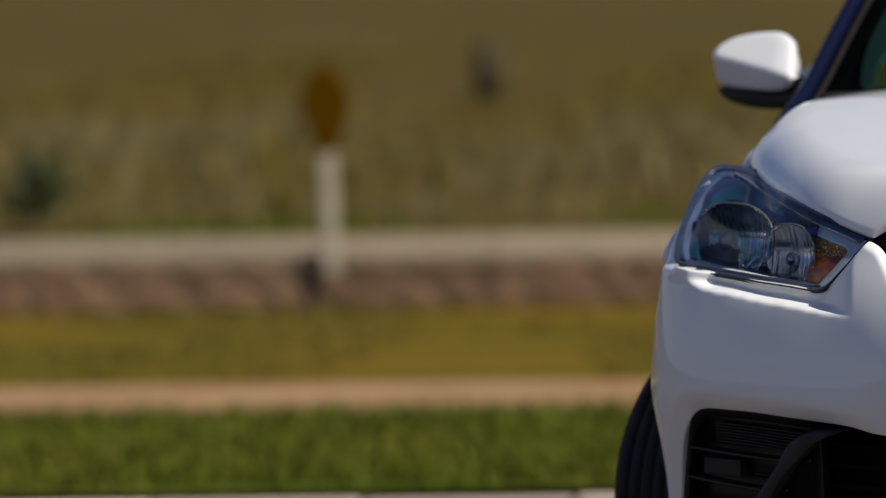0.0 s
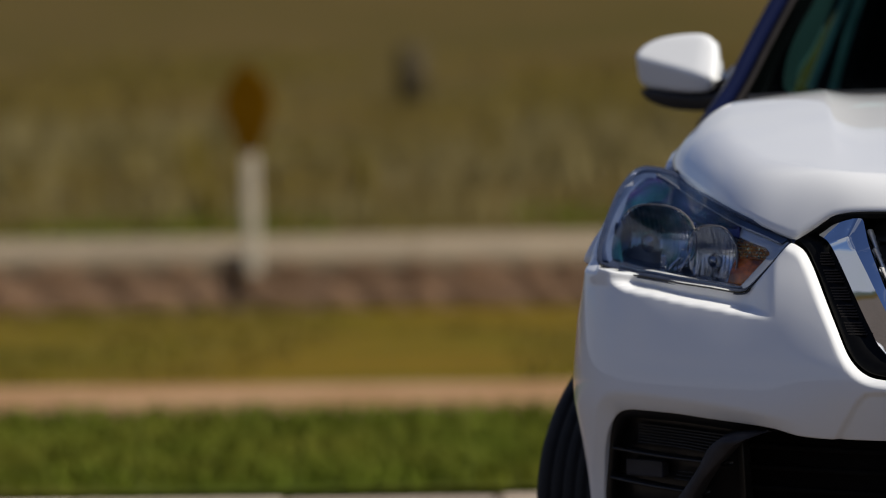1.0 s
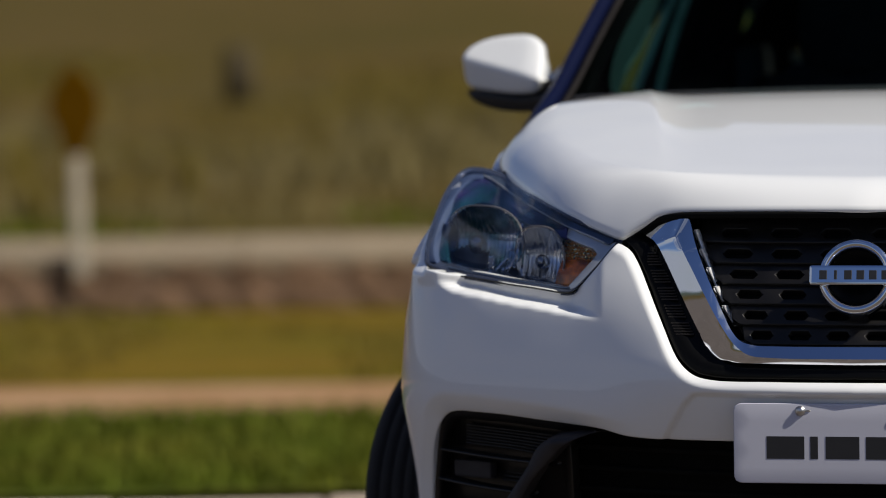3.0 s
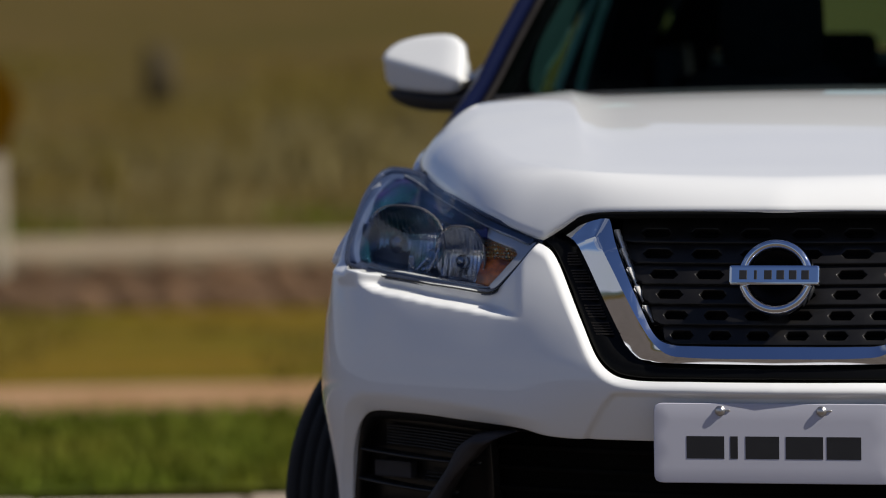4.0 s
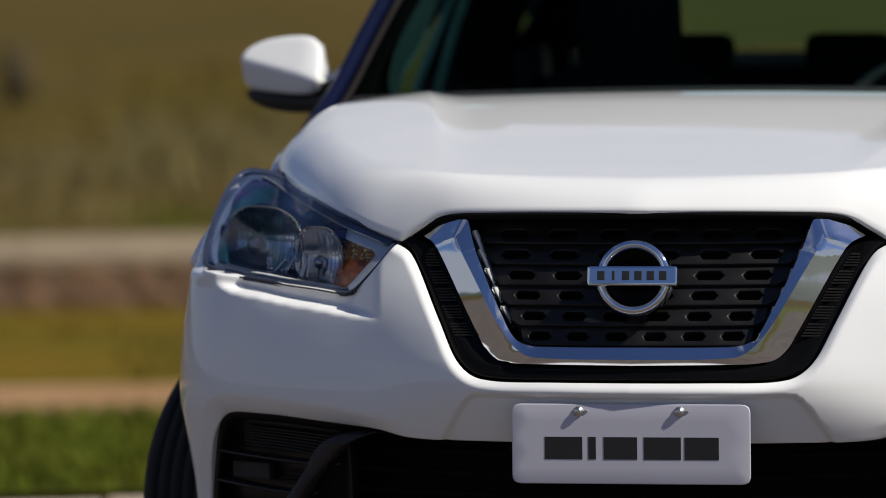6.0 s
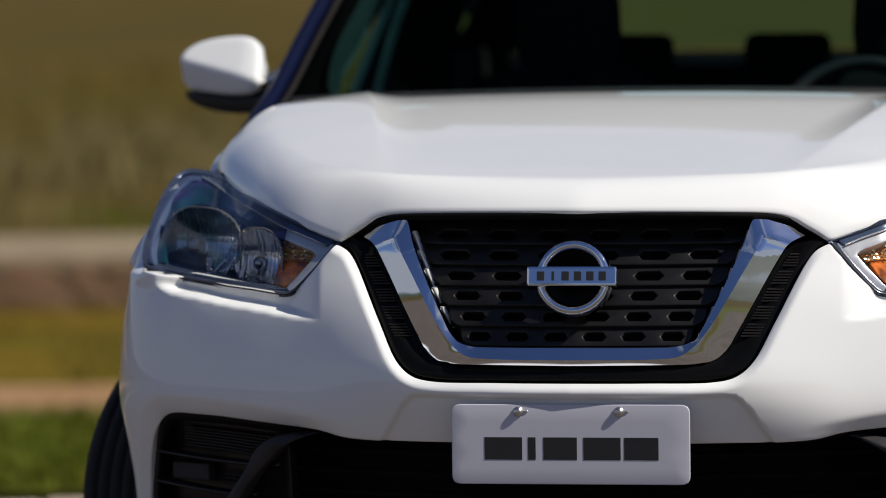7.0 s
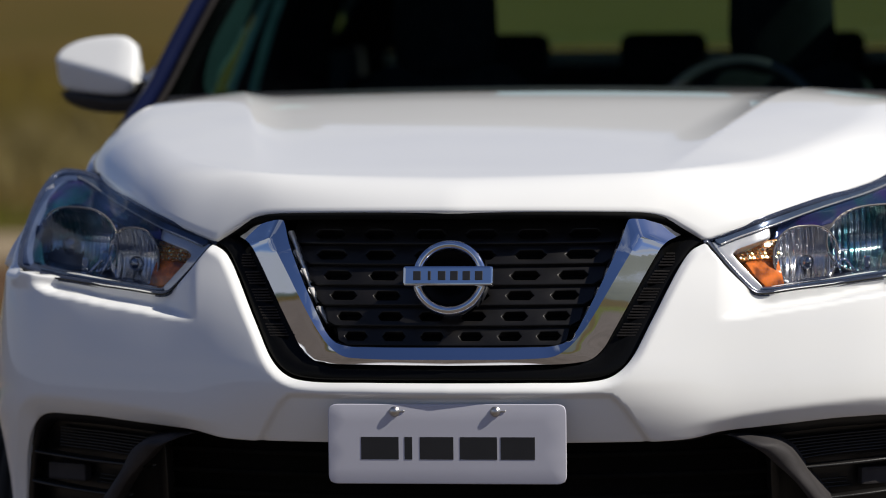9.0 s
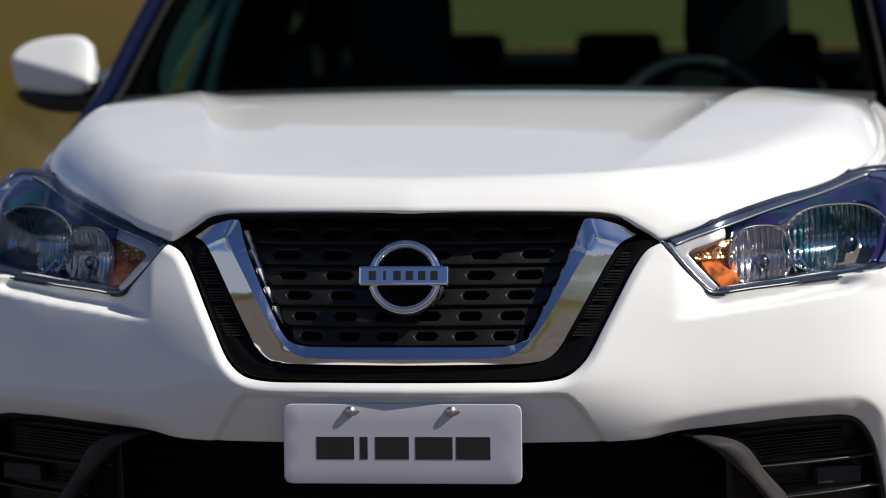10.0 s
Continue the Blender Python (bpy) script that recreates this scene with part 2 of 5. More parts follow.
def nearest(poly, p):
    """Distance from points to a closed outline."""
    best = np.full(len(p), 1e9)
    for a, b in zip(poly, np.roll(poly, -1, axis=0)):
        ab = b - a
        t = np.clip(((p - a) @ ab) / max(ab @ ab, 1e-12), 0, 1)
        best = np.minimum(best, np.linalg.norm(p - a - t[:, None] * ab, axis=1))
    return best


def panel(name, outline, fmap, step=0.02, bevel=0.004, depth=0.02, holes=(), flip=False, rolls=3):
    """A curved sheet cut to an outline in a flat domain, with rolled edges and a real depth behind it."""
    loops = [np.array([q[:2] for q in outline], float)] + [np.array([q[:2] for q in h], float) for h in holes]
    lo, hi = loops[0].min(0), loops[0].max(0)
    gx = np.arange(lo[0], hi[0], step)
    gy = np.arange(lo[1], hi[1], step * 0.866)
    pts = np.array([(x + (step / 2 if j % 2 else 0), y) for j, y in enumerate(gy) for x in gx])
    ok = inside(loops[0], pts)
    for h in loops[1:]:
        ok &= ~inside(h, pts)
    pts = pts[ok]
    for h in loops:
        pts = pts[nearest(h, pts) > step * 0.45]
    verts, edges = [], []
    for lp in loops:
        s = len(verts)
        verts += [Vector(v) for v in lp]
        edges += [(s + i, s + (i + 1) % len(lp)) for i in range(len(lp))]
    verts += [Vector(v) for v in pts]
    v2, _, f2, orig, _, _ = geometry.delaunay_2d_cdt(verts, edges, [], 2 if len(loops) > 1 else 1, 1e-6)
    co2 = np.array([tuple(v) for v in v2])
    mid = np.array([co2[list(f)].mean(0) for f in f2])
    ok = inside(loops[0], mid)
    for h in loops[1:]:
        ok &= ~inside(h, mid)
    tri = [tuple(f) for f, k in zip(f2, ok) if k]
    P = [Vector(fmap(x, y)) for x, y in co2]
    bm = bmesh.new()
    vs = [bm.verts.new(p) for p in P]
    for f in tri:
        try:
            bm.faces.new([vs[i] for i in f])
        except ValueError:
            pass
    bm.normal_update()
    mean = sum((f.normal for f in bm.faces), Vector())
    want = Vector((0, -1, 0.25)) if not flip else -Vector((0, -1, 0.25))
    if flip is None:
        want = Vector((0, 0, 1))
    elif isinstance(flip, tuple):
        want = Vector(flip)
    if mean.dot(want) < 0:
        bmesh.ops.reverse_faces(bm, faces=bm.faces)
    bm.normal_update()
    rim = [e for e in bm.edges if len(e.link_faces) == 1]
    nxt = {}
    for e in rim:
        lp = e.link_loops[0]
        nxt[lp.vert] = lp.link_loop_next.vert
    prev = {b: a for a, b in nxt.items()}
    ring = {v: [v] for v in nxt}
    base = {}
    for v in nxt:
        t = (nxt[v].co - prev[v].co) if v in prev else (nxt[v].co - v.co)
        nrm = v.normal.copy()
        o = t.cross(nrm)
        o.normalize()
        base[v] = (v.co.copy(), nrm, o)
    for v, (p, nrm, o) in base.items():
        for k in range(1, rolls + 1):
            a = math.pi / 2 * k / rolls
            ring[v].append(bm.verts.new(p + o * bevel * math.sin(a) - nrm * bevel * (1 - math.cos(a))))
        ring[v].append(bm.verts.new(p + o * bevel - nrm * (bevel + depth)))
    for v, w in nxt.items():
        if w in ring:
            for k in range(rolls + 1):
                try:
                    bm.faces.new((ring[v][k], ring[v][k + 1], ring[w][k + 1], ring[w][k]))
                except ValueError:
                    pass
    for f in bm.faces:
        f.smooth = True
    bmesh.ops.remove_doubles(bm, verts=bm.verts, dist=1e-6)
    bm.normal_update()
    me = bpy.data.meshes.new(name)
    bm.to_mesh(me)
    bm.free()
    return me


def smooth01(t):
    t = min(1.0, max(0.0, t))
    return t * t * (3 - 2 * t)


def box(bm, cx, cy, cz, sx, sy, sz, bevel=0.0, rot=None, seg=2):
    m = Matrix.Translation((cx, cy, cz)) @ (rot or Matrix()) @ Matrix.Diagonal((sx, sy, sz, 1))
    g = bmesh.ops.create_cube(bm, size=1, matrix=m)
    if bevel:
        es = list({e for v in g["verts"] for e in v.link_edges})
        bmesh.ops.bevel(bm, geom=es, offset=bevel, segments=seg, affect="EDGES", profile=0.6)
    return bm


def box_mesh(at, size, bevel=0.0):
    bm = box(bmesh.new(), *at, *size, bevel)
    me = bpy.data.meshes.new("box")
    bm.to_mesh(me)
    bm.free()
    return me


def lathe(profile, n=48, axis="y"):
    """A ring of revolution: profile of (radius, along)."""
    verts, faces = [], []
    m = len(profile)
    for i in range(n):
        a = 2 * math.pi * i / n
        for r, h in profile:
            c, s = r * math.cos(a), r * math.sin(a)
            verts.append((c, h, s) if axis == "y" else ((h, c, s) if axis == "x" else (c, s, h)))
    for i in range(n):
        for k in range(m - 1):
            a, b = i * m + k, ((i + 1) % n) * m + k
            faces.append((a, a + 1, b + 1, b))
    return verts, faces


def tube(line, radius, n=8, closed=False, flat=None):
    """A swept rod along a 3D line; flat gives an oval (width factor, height factor)."""
    P = [Vector(p) for p in line]
    verts, faces = [], []
    m = len(P)
    for i, p in enumerate(P):
        t = (P[(i + 1) % m] - P[i - 1]) if closed else (P[min(i + 1, m - 1)] - P[max(i - 1, 0)])
        t.normalize()
        up = Vector((0, 0, 1)) if abs(t.z) < 0.9 else Vector((0, 1, 0))
        s = t.cross(up).normalized()
        u = s.cross(t)
        r = radius[i] if isinstance(radius, (list, tuple)) else radius
        for k in range(n):
            a = 2 * math.pi * k / n
            verts.append(p + s * r * math.cos(a) * (flat[0] if flat else 1) + u * r * math.sin(a) * (flat[1] if flat else 1))
    for i in range(m if closed else m - 1):
        for k in range(n):
            a, b = i * n + k, ((i + 1) % m) * n + k
            a2, b2 = i * n + (k + 1) % n, ((i + 1) % m) * n + (k + 1) % n
            faces.append((a, b, b2, a2))
    if not closed:
        faces.append(tuple(range(n - 1, -1, -1)))
        faces.append(tuple((m - 1) * n + k for k in range(n)))
    return verts, faces


def loft(rows, close_v=False):
    """A sheet through rows of equal length."""
    verts = [p for r in rows for p in r]
    n = len(rows[0])
    faces = []
    for i in range(len(rows) - 1):
        for k in range(n if close_v else n - 1):
            a, b = i * n + k, i * n + (k + 1) % n
            faces.append((a, b, b + n, a + n))
    return verts, faces

# ---- the ground, in a frame square to the verge: s along it, d away from the lens ----
TURN = radians(2.5)


def place(s, d, z):
    return Vector((s * math.cos(TURN) - d * math.sin(TURN), s * math.sin(TURN) + d * math.cos(TURN), z))


SQUARE = pose(0, 0, 0, 0, 0, 2.5)
WALL_D, WALL_TOP = 24.4, -0.302


def ground_z(d):
    if d < 11.5:
        return 0.0
    if d < 13.5:
        return -0.215 * (1 - ((13.5 - d) / 2) ** 2)
    if d < WALL_D + 0.1:
        return -0.215 - 0.03 * (d - 13.5) - 0.013 * max(0.0, d - 20.0)
    if d < 60:
        return WALL_TOP - 0.03
    return WALL_TOP - 0.03 + 0.02 * (d - 60)


def strip(name, d0, d1, s0, s1, lift, mat, label, category, steps=40, rough=0.0, kind="structure"):
    """A ground strip that follows the fall of the land."""
    ds = [d0 + (d1 - d0) * i / steps for i in range(steps + 1)]
    ss = [s0 + (s1 - s0) * i / 80 for i in range(81)]
    rows = []
    for i, d in enumerate(ds):
        row = []
        for s in ss:
            w = noise.noise(Vector((s * 1.7, d * 1.7, 3.0)))
            dd = d + (rough * noise.noise(Vector((s * 2.3, d0, i * 0.1))) if i in (0, steps) else 0)
            row.append(place(s, dd, ground_z(d) + lift + abs(rough) * 0.05 * w))
        rows.append(row)
    v, f = loft(rows)
    ob = new(name, mesh(name, v, f))
    ob.data.materials.append(mat)
    return tagged(ob, label, category, "", kind)


far = [-3000, -900, -300, -120, -60, -25, 0, 5, 11.5, 11.8, 12.2, 12.8, 13.5, 15, 17, 20, 22, 24.4, 24.48, 24.52, 26, 30, 40, 60, 80, 120, 200, 400, 900, 3000]
side = [-3000, -900, -300, -100, -40, -20, -10, -5, 0, 5, 10, 20, 40, 100, 300, 900, 3000]
rows = []
for d in far:
    rows.append([place(s, d, (ground_z(d) if d < 60 else WALL_TOP - 0.03 + min(24, 0.015 * (d - 60))) - 0.02
                       if d > -60 else -0.02) for s in side])
gv, gf = loft(rows)
ground = new("ground", mesh("ground", gv, gf))
ground.data.materials.append(M_EARTH)
tagged(ground, "dry grassy open field with bare brown earth", "ground", "", "structure")
strip("road", -7.0, 13.15, -60, 60, 0.004, M_ASPHALT, "worn brown-grey asphalt road under the parked car", "road")
strip("lawn", 13.48, 16.36, -14, 18, 0.01, M_LAWN, "low green roadside lawn beside the kerb", "lawn", rough=0.05)
strip("sandy_path", 16.32, 17.9, -14, 18, 0.014, M_SAND, "narrow sandy orange footpath between two lawns", "path", rough=0.06)
strip("turf", 17.86, 24.42, -14, 18, 0.01, M_TURF, "dry olive turf below the stone wall", "lawn", rough=0.05)
strip("verge", -14.0, -7.0, -60, 60, 0.006, M_LAWN, "green grass verge across the road", "lawn")


def kerb_run():
    k = thing("kerb", "pale worn concrete kerb stones along the lawn", "kerb", SQUARE, kind="structure")
    bm = box(bmesh.new(), 0, 0, 0, 0.585, 0.38, 0.12, 0.012)
    me = bpy.data.meshes.new("kerb_stone")
    bm.to_mesh(me)
    bm.free()
    me.materials.append(M_KERB)
    for i in range(46):
        ob = new("kerb_stone", me)
        ob.parent = k
        ob.location = (-13 + i * 0.6, 13.27 + random.uniform(-0.006, 0.006), ground_z(13.27) - 0.054 + random.uniform(-0.004, 0.004))
        ob.rotation_euler = (radians(-6.1), 0, radians(random.uniform(-0.6, 0.6)))


def stone_wall():
    w = thing("stone_wall", "low brown rubble stone wall with a pale concrete coping", "wall", SQUARE, kind="structure")
    base = ground_z(WALL_D)
    h = WALL_TOP - 0.02 - base
    bm = box(bmesh.new(), 2, WALL_D + 0.17, base + h / 2 - 0.03, 34, 0.26, h + 0.05)
    part("core", bm, M_MORTAR, w, "brown mortar core")
    shapes = []
    for k in range(7):
        bm = bmesh.new()
        bmesh.ops.create_icosphere(bm, subdivisions=2, radius=0.5)
        for v in bm.verts:
            v.co *= 1 + 0.22 * noise.noise(v.co * 2.2 + Vector((k * 7.1, 0, 0)))
            v.co.y = max(-0.42, min(0.42, v.co.y))
            v.co.x = max(-0.46, min(0.46, v.co.x))
            v.co.z = max(-0.45, min(0.45, v.co.z))
        me = bpy.data.meshes.new("stone")
        bm.to_mesh(me)
        bm.free()
        me.materials.append(M_STONE)
        shapes.append(me)
    for row in range(2):
        x = -6.5 - 0.07 * row
        while x < 7:
            wd = random.uniform(0.16, 0.42)
            ob = new("stone", random.choice(shapes))
            ob.parent = w
            ob.location = (x + wd / 2, WALL_D + 0.055, base + h * (0.26 + 0.48 * row))
            ob.scale = (wd, 0.07, h * random.uniform(0.5, 0.62))
            x += wd * 0.98
    slab = bmesh.new()
    box(slab, 0, 0, 0, 1.19, 1.36, 0.075, 0.010)
    me = bpy.data.meshes.new("coping_slab")
    slab.to_mesh(me)
    slab.free()
    me.materials.append(M_CONCRETE)
    for i in range(22):
        ob = new("coping_slab", me)
        ob.parent = w
        ob.location = (-12 + i * 1.2, WALL_D + 0.03 + 0.68, WALL_TOP - 0.0375 + random.uniform(-0.003, 0.003))


def blades(name, count, d0, d1, s0, s1, h0, h1, mat, label, width=0.006, dense=None):
    verts, faces = [], []
    for i in range(count):
        s, d = random.uniform(s0, s1), random.uniform(d0, d1)
        if dense and noise.noise(Vector((s * dense, d * dense * 0.6, 9.0))) < -0.02:
            continue
        h = random.uniform(h0, h1)
        a = random.uniform(0, math.pi)
        lean = Vector((random.uniform(-0.5, 0.5), random.uniform(-0.5, 0.5), 0)) * h
        p = place(s, d, ground_z(d) + 0.002)
        o = Vector((math.cos(a), math.sin(a), 0)) * width
        k = len(verts)
        verts += [p - o, p + o, p + lean * 0.35 + Vector((0, 0, h * 0.6)) + o * 0.7, p + lean * 0.35 + Vector((0, 0, h * 0.6)) - o * 0.7,
                  p + lean + Vector((0, 0, h))]
        faces += [(k, k + 1, k + 2, k + 3), (k + 3, k + 2, k + 4)]
    ob = new(name, mesh(name, verts, faces, False))
    ob.data.materials.append(mat)
    return tagged(ob, label, "grass", "", "stuff")


def marker_post():
    base = place(-1.418, WALL_D - 0.017, WALL_TOP - 0.100)
    t = thing("marker_post", "white roadside marker post with an amber sign plate", "marker post", Matrix.Translation(base) @ pose(0, 0, 0, 0, -0.9, 2))
    bm = box(bmesh.new(), 0, 0, 0.312, 0.078, 0.04, 0.624, 0.010)
    part("post", bm, M_POST, t, "white painted post")
    out = [(0, 0.0), (0.055, 0.03), (0.085, 0.11), (0.128, 0.22), (0.090, 0.33), (0, 0.42)]
    half = catmull(out, 5)
    line = mirrored(half)
    me = panel("sign_plate", line, lambda x, z: (x, -0.03, z * 1.12 + 0.624), 0.03, 0.002, 0.008)
    part("sign_plate", me, M_SIGN, t, "amber sign plate")


def leafy(name, centre, radius, count, mat, leaf=0.03):
    verts, faces = [], []
    for i in range(count):
        v = Vector((random.gauss(0, 1), random.gauss(0, 1), random.gauss(0, 1))).normalized()
        r = random.random() ** 0.4 * (0.75 + 0.45 * noise.noise(v * 2.1 + Vector(centre)))
        p = Vector(centre) + Vector((v.x * radius[0], v.y * radius[1], v.z * radius[2])) * r
        a, b = Vector((random.gauss(0, 1), random.gauss(0, 1), random.gauss(0, 1))).normalized(), Vector((random.gauss(0, 1), random.gauss(0, 1), 0.3)).normalized()
        k = len(verts)
        verts += [p - a * leaf, p + b * leaf * 0.5, p + a * leaf, p - b * leaf * 0.5]
        faces.append((k, k + 1, k + 2, k + 3))
    return mesh(name, verts, faces, False)


def bush(s, d, size, label, height=1.0):
    t = thing("bush", label, "bush", Matrix.Translation(place(s, d, ground_z(d))))
    part("crown", leafy("crown", (0, 0, size * 0.5 * height), (size * 0.5, size * 0.5, size * 0.5 * height), 900, M_BUSH, size * 0.07), M_BUSH, t)
    v, f = tube([(0, 0, -0.02), (0.01, 0, size * 0.2), (0, 0.01, size * 0.45)], [0.02, 0.015, 0.008], 6)
    part("stem", mesh("stem", v, f), M_BARK, t)


def weed(s, d, h, label):
    t = thing("tall_weed", label, "weed", Matrix.Translation(place(s, d, ground_z(d))))
    verts, faces = [], []
    for i in range(26):
        a = random.uniform(0, 6.28)
        l = random.uniform(0.5, 1.0) * h
        p = Vector((random.gauss(0, 0.03), random.gauss(0, 0.03), 0))
        q = p + Vector((math.cos(a) * l * 0.16, math.sin(a) * l * 0.16, l))
        k = len(verts)
        o = Vector((0.012, 0.004, 0))
        verts += [p - o, p + o, (p + q) / 2 + o, (p + q) / 2 - o, q]
        faces += [(k, k + 1, k + 2, k + 3), (k + 3, k + 2, k + 4)]
    tagged(part("stalk_tuft", mesh("stalk_tuft", verts, faces, False), M_STRAW, t), kind="stuff")


def stump(s, d, w, h):
    t = thing("fence_post", "dark weathered wooden post in the field", "post", Matrix.Translation(place(s, d, ground_z(d))))
    v, f = lathe([(0.001, 0), (w * 0.5, 0.0), (w * 0.47, h * 0.5), (w * 0.44, h * 0.97), (w * 0.36, h), (0.001, h)], 14, "z")
    part("shaft", mesh("shaft", v, f), M_DARKPOST, t)


def palm(s, d, h):
    t = thing("palm_tree", "tall slender palm tree beside the road", "tree", Matrix.Translation(place(s, d, 0)), "palms")
    v, f = tube([(0, 0, -0.1), (0.1, 0, h * 0.4), (0.05, 0.05, h * 0.75), (0, 0, h)], [0.22, 0.17, 0.14, 0.12], 8)
    part("trunk", mesh("trunk", v, f), M_BARK, t)
    verts, faces = [], []
    for i in range(18):
        a = 2.4 * i
        up = 0.9 - 0.07 * i
        for j in range(10):
            u = j / 9
            c = Vector((math.cos(a), math.sin(a), 0))
            p = Vector((0, 0, h)) + c * 2.2 * u + Vector((0, 0, 1.2 * up * u - 1.9 * u * u))
            w = Vector((-c.y, c.x, -0.5)) * 0.35 * (1 - u * 0.7)
            w2 = Vector((c.y, -c.x, -0.5)) * 0.35 * (1 - u * 0.7)
            for ww in (w, w2):
                k = len(verts)
                verts += [p, p + c * 0.12, p + ww + c * 0.2]
                faces.append((k, k + 1, k + 2))
    part("crown", mesh("crown", verts, faces, False), M_BUSH, t)


def hills():
    rows = []
    n = 120
    for r, hgt in ((900, 0.0), (1100, 0.55), (1300, 1.0), (1700, 0.6), (2200, 0.0)):
        row = []
        for i in range(n):
            a = 2 * math.pi * i / n
            v = Vector((math.cos(a) * 2.2, math.sin(a) * 2.2, 0.5))
            high = max(0.0, math.cos(a + 0.35)) ** 2
            hh = 20 + 84 * high + (14 + 26 * high) * noise.noise(v) + 8 * noise.noise(v * 3)
            row.append((r * math.cos(a), r * math.sin(a), -3 + hgt * max(7, hh)))
        rows.append(row)
    v, f = loft(rows, True)
    ob = new("backdrop", mesh("backdrop", v, f))
    ob.data.materials.append(M_HILL)
    tagged(ob, "dark wooded hills along the horizon", "hills", "", "structure")

# ---- the car: x to its left side, y from the nose to the tail, z up ----
CAR = pose(0.485, 8.0, 0, 0, 0, -11.2)
car = thing("car", "white compact crossover car parked on the asphalt, front wheels turned", "car", CAR)
A_ = 0.885
PROF_Z = (0.20, 0.30, 0.42, 0.50, 0.56, 0.605, 0.64, 0.70, 0.765, 0.85, 0.95, 1.0)
PROF_Y = (0.09, 0.05, 0.02, 0.0, -0.030, -0.048, -0.048, -0.030, -0.004, 0.036, 0.085, 0.11)


def prof(z):
    return float(np.interp(z, PROF_Z, PROF_Y))


PROF_S = [sum(prof(z + d) for d in (-0.02, -0.01, 0, 0.01, 0.02)) / 5 for z in np.arange(0.15, 1.05, 0.005)]


def prof_s(z):
    return float(np.interp(z, np.arange(0.15, 1.05, 0.005), PROF_S))


def px(x):
    return A_ * math.asin(max(-0.999, min(0.999, x / A_)))


PLAN = np.array(catmull([(0, 0), (.1, .0042), (.2, .0165), (.3, .0375), (.4, .070), (.5, .110), (.6, .150), (.7, .193), (.76, .226), (.80, .258), (.835, .303),
                         (.862, .36), (.878, .43), (.8848, .56), (.8851, .63)], 8))


def plan(x):
    return float(np.interp(abs(x), PLAN[:, 0], PLAN[:, 1]))


def front(p, z, off=0.0):
    """The nose: a shallow bow in plan that turns back at the corners, with a profile in height."""
    x = A_ * math.sin(p / A_)
    return Vector((x, plan(x) + prof_s(z) + off, z))


def dom(pts):
    return [(px(x), z) for x, z in pts]


def inset(line, d):
    """A closed outline drawn in by d."""
    P = np.array([q[:2] for q in line])
    area = sum(a[0] * b[1] - b[0] * a[1] for a, b in zip(P, np.roll(P, -1, axis=0)))
    t = np.roll(P, -1, axis=0) - np.roll(P, 1, axis=0)
    t /= np.maximum(np.linalg.norm(t, axis=1), 1e-9)[:, None]
    n = np.stack([-t[:, 1], t[:, 0]], 1) * (1 if area > 0 else -1)
    return [tuple(q) for q in P + n * d]


def closed_line(half, step, sharp=False):
    """The closed, mirrored outline from the control points of its right half."""
    line = half if sharp else catmull(half, 8)
    return mirrored(resample(line, step))[:]


# -- bumper --
LOW_EDGE = [(0, 0.519), (0.21, 0.519), (0.32, 0.519), (0.372, 0.5205), (0.41, 0.5235), (0.45, 0.532), (0.51, 0.537), (0.575, 0.542), (0.64, 0.5475), (0.69, 0.549),
            (0.729, 0.549), (0.750, 0.543), (0.7685, 0.525), (0.7815, 0.499), (0.791, 0.466), (0.798, 0.425), (0.806, 0.36), (0.810, 0.26)]
LAMP_LOW = [(0.803, 0.801), (0.77, 0.7925), (0.745, 0.788), (0.69, 0.7825), (0.635, 0.776), (0.577, 0.7705), (0.54, 0.766), (0.52, 0.7645), (0.507, 0.7675),
            (0.494, 0.7785), (0.463, 0.811), (0.443, 0.834), (0.426, 0.853)]
SURROUND = [(0.422, 0.853), (0.402, 0.842), (0.385, 0.820), (0.337, 0.725), (0.303, 0.661), (0.276, 0.638), (0.242, 0.630), (0.13, 0.629), (0, 0.629)]
LEDGE = np.array(catmull([(0.36, 0.705), (0.44, 0.722), (0.517, 0.7325), (0.571, 0.740), (0.626, 0.7465), (0.682, 0.7555), (0.74, 0.7635), (0.774, 0.772), (0.82, 0.785), (0.90, 0.79)], 10))
CHAMFER_TOP = ((.36, .376, .425, .485, .54, .60, .645, .686, .732, .80), (.530, .541, .553, .5625, .570, .576, .579, .5825, .583, .584))
CHAMFER_SIDE = ((.26, .406, .471, .505, .55, .60), (.855, .827, .812, .804, .798, .793))
TUCK = ((.30, .384, .446, .55, .60, .694, .776, .838, .915), (.022, .018, .012, .004, .004, .009, .020, .034, .050))

SIDE_Z = np.arange(0.15, 1.05, 0.005)
SIDE_Y = np.convolve(np.interp(np.arange(0.10, 1.101, 0.005), (0.2, 0.30, 0.42, 0.50, 0.56, 0.61, 0.66, 0.74, 0.79, 0.85), (0.09, 0.05, 0.02, -0.012, -0.040, -0.038, -0.030, -0.014, 0.003, 0.032)), np.hanning(23)[1:-1] / np.hanning(23).sum(), "valid")[:len(SIDE_Z)]


def near_line(line, step=0.0008):
    """A search tree along a line, for distances to it."""
    pts = resample(line, step)
    tree = kdtree.KDTree(len(pts))
    for i, q in enumerate(pts):
        tree.insert((q[0], q[1], 0), i)
    tree.balance()
    return tree


SURROUND_TREE = near_line(catmull(SURROUND, 8))


def ramp(d, soft):
    """Zero below 0 and a straight slope above it, with a rounded foot."""
    return 0.0 if d < -soft else (d if d > soft else (d + soft) ** 2 / (4 * soft))


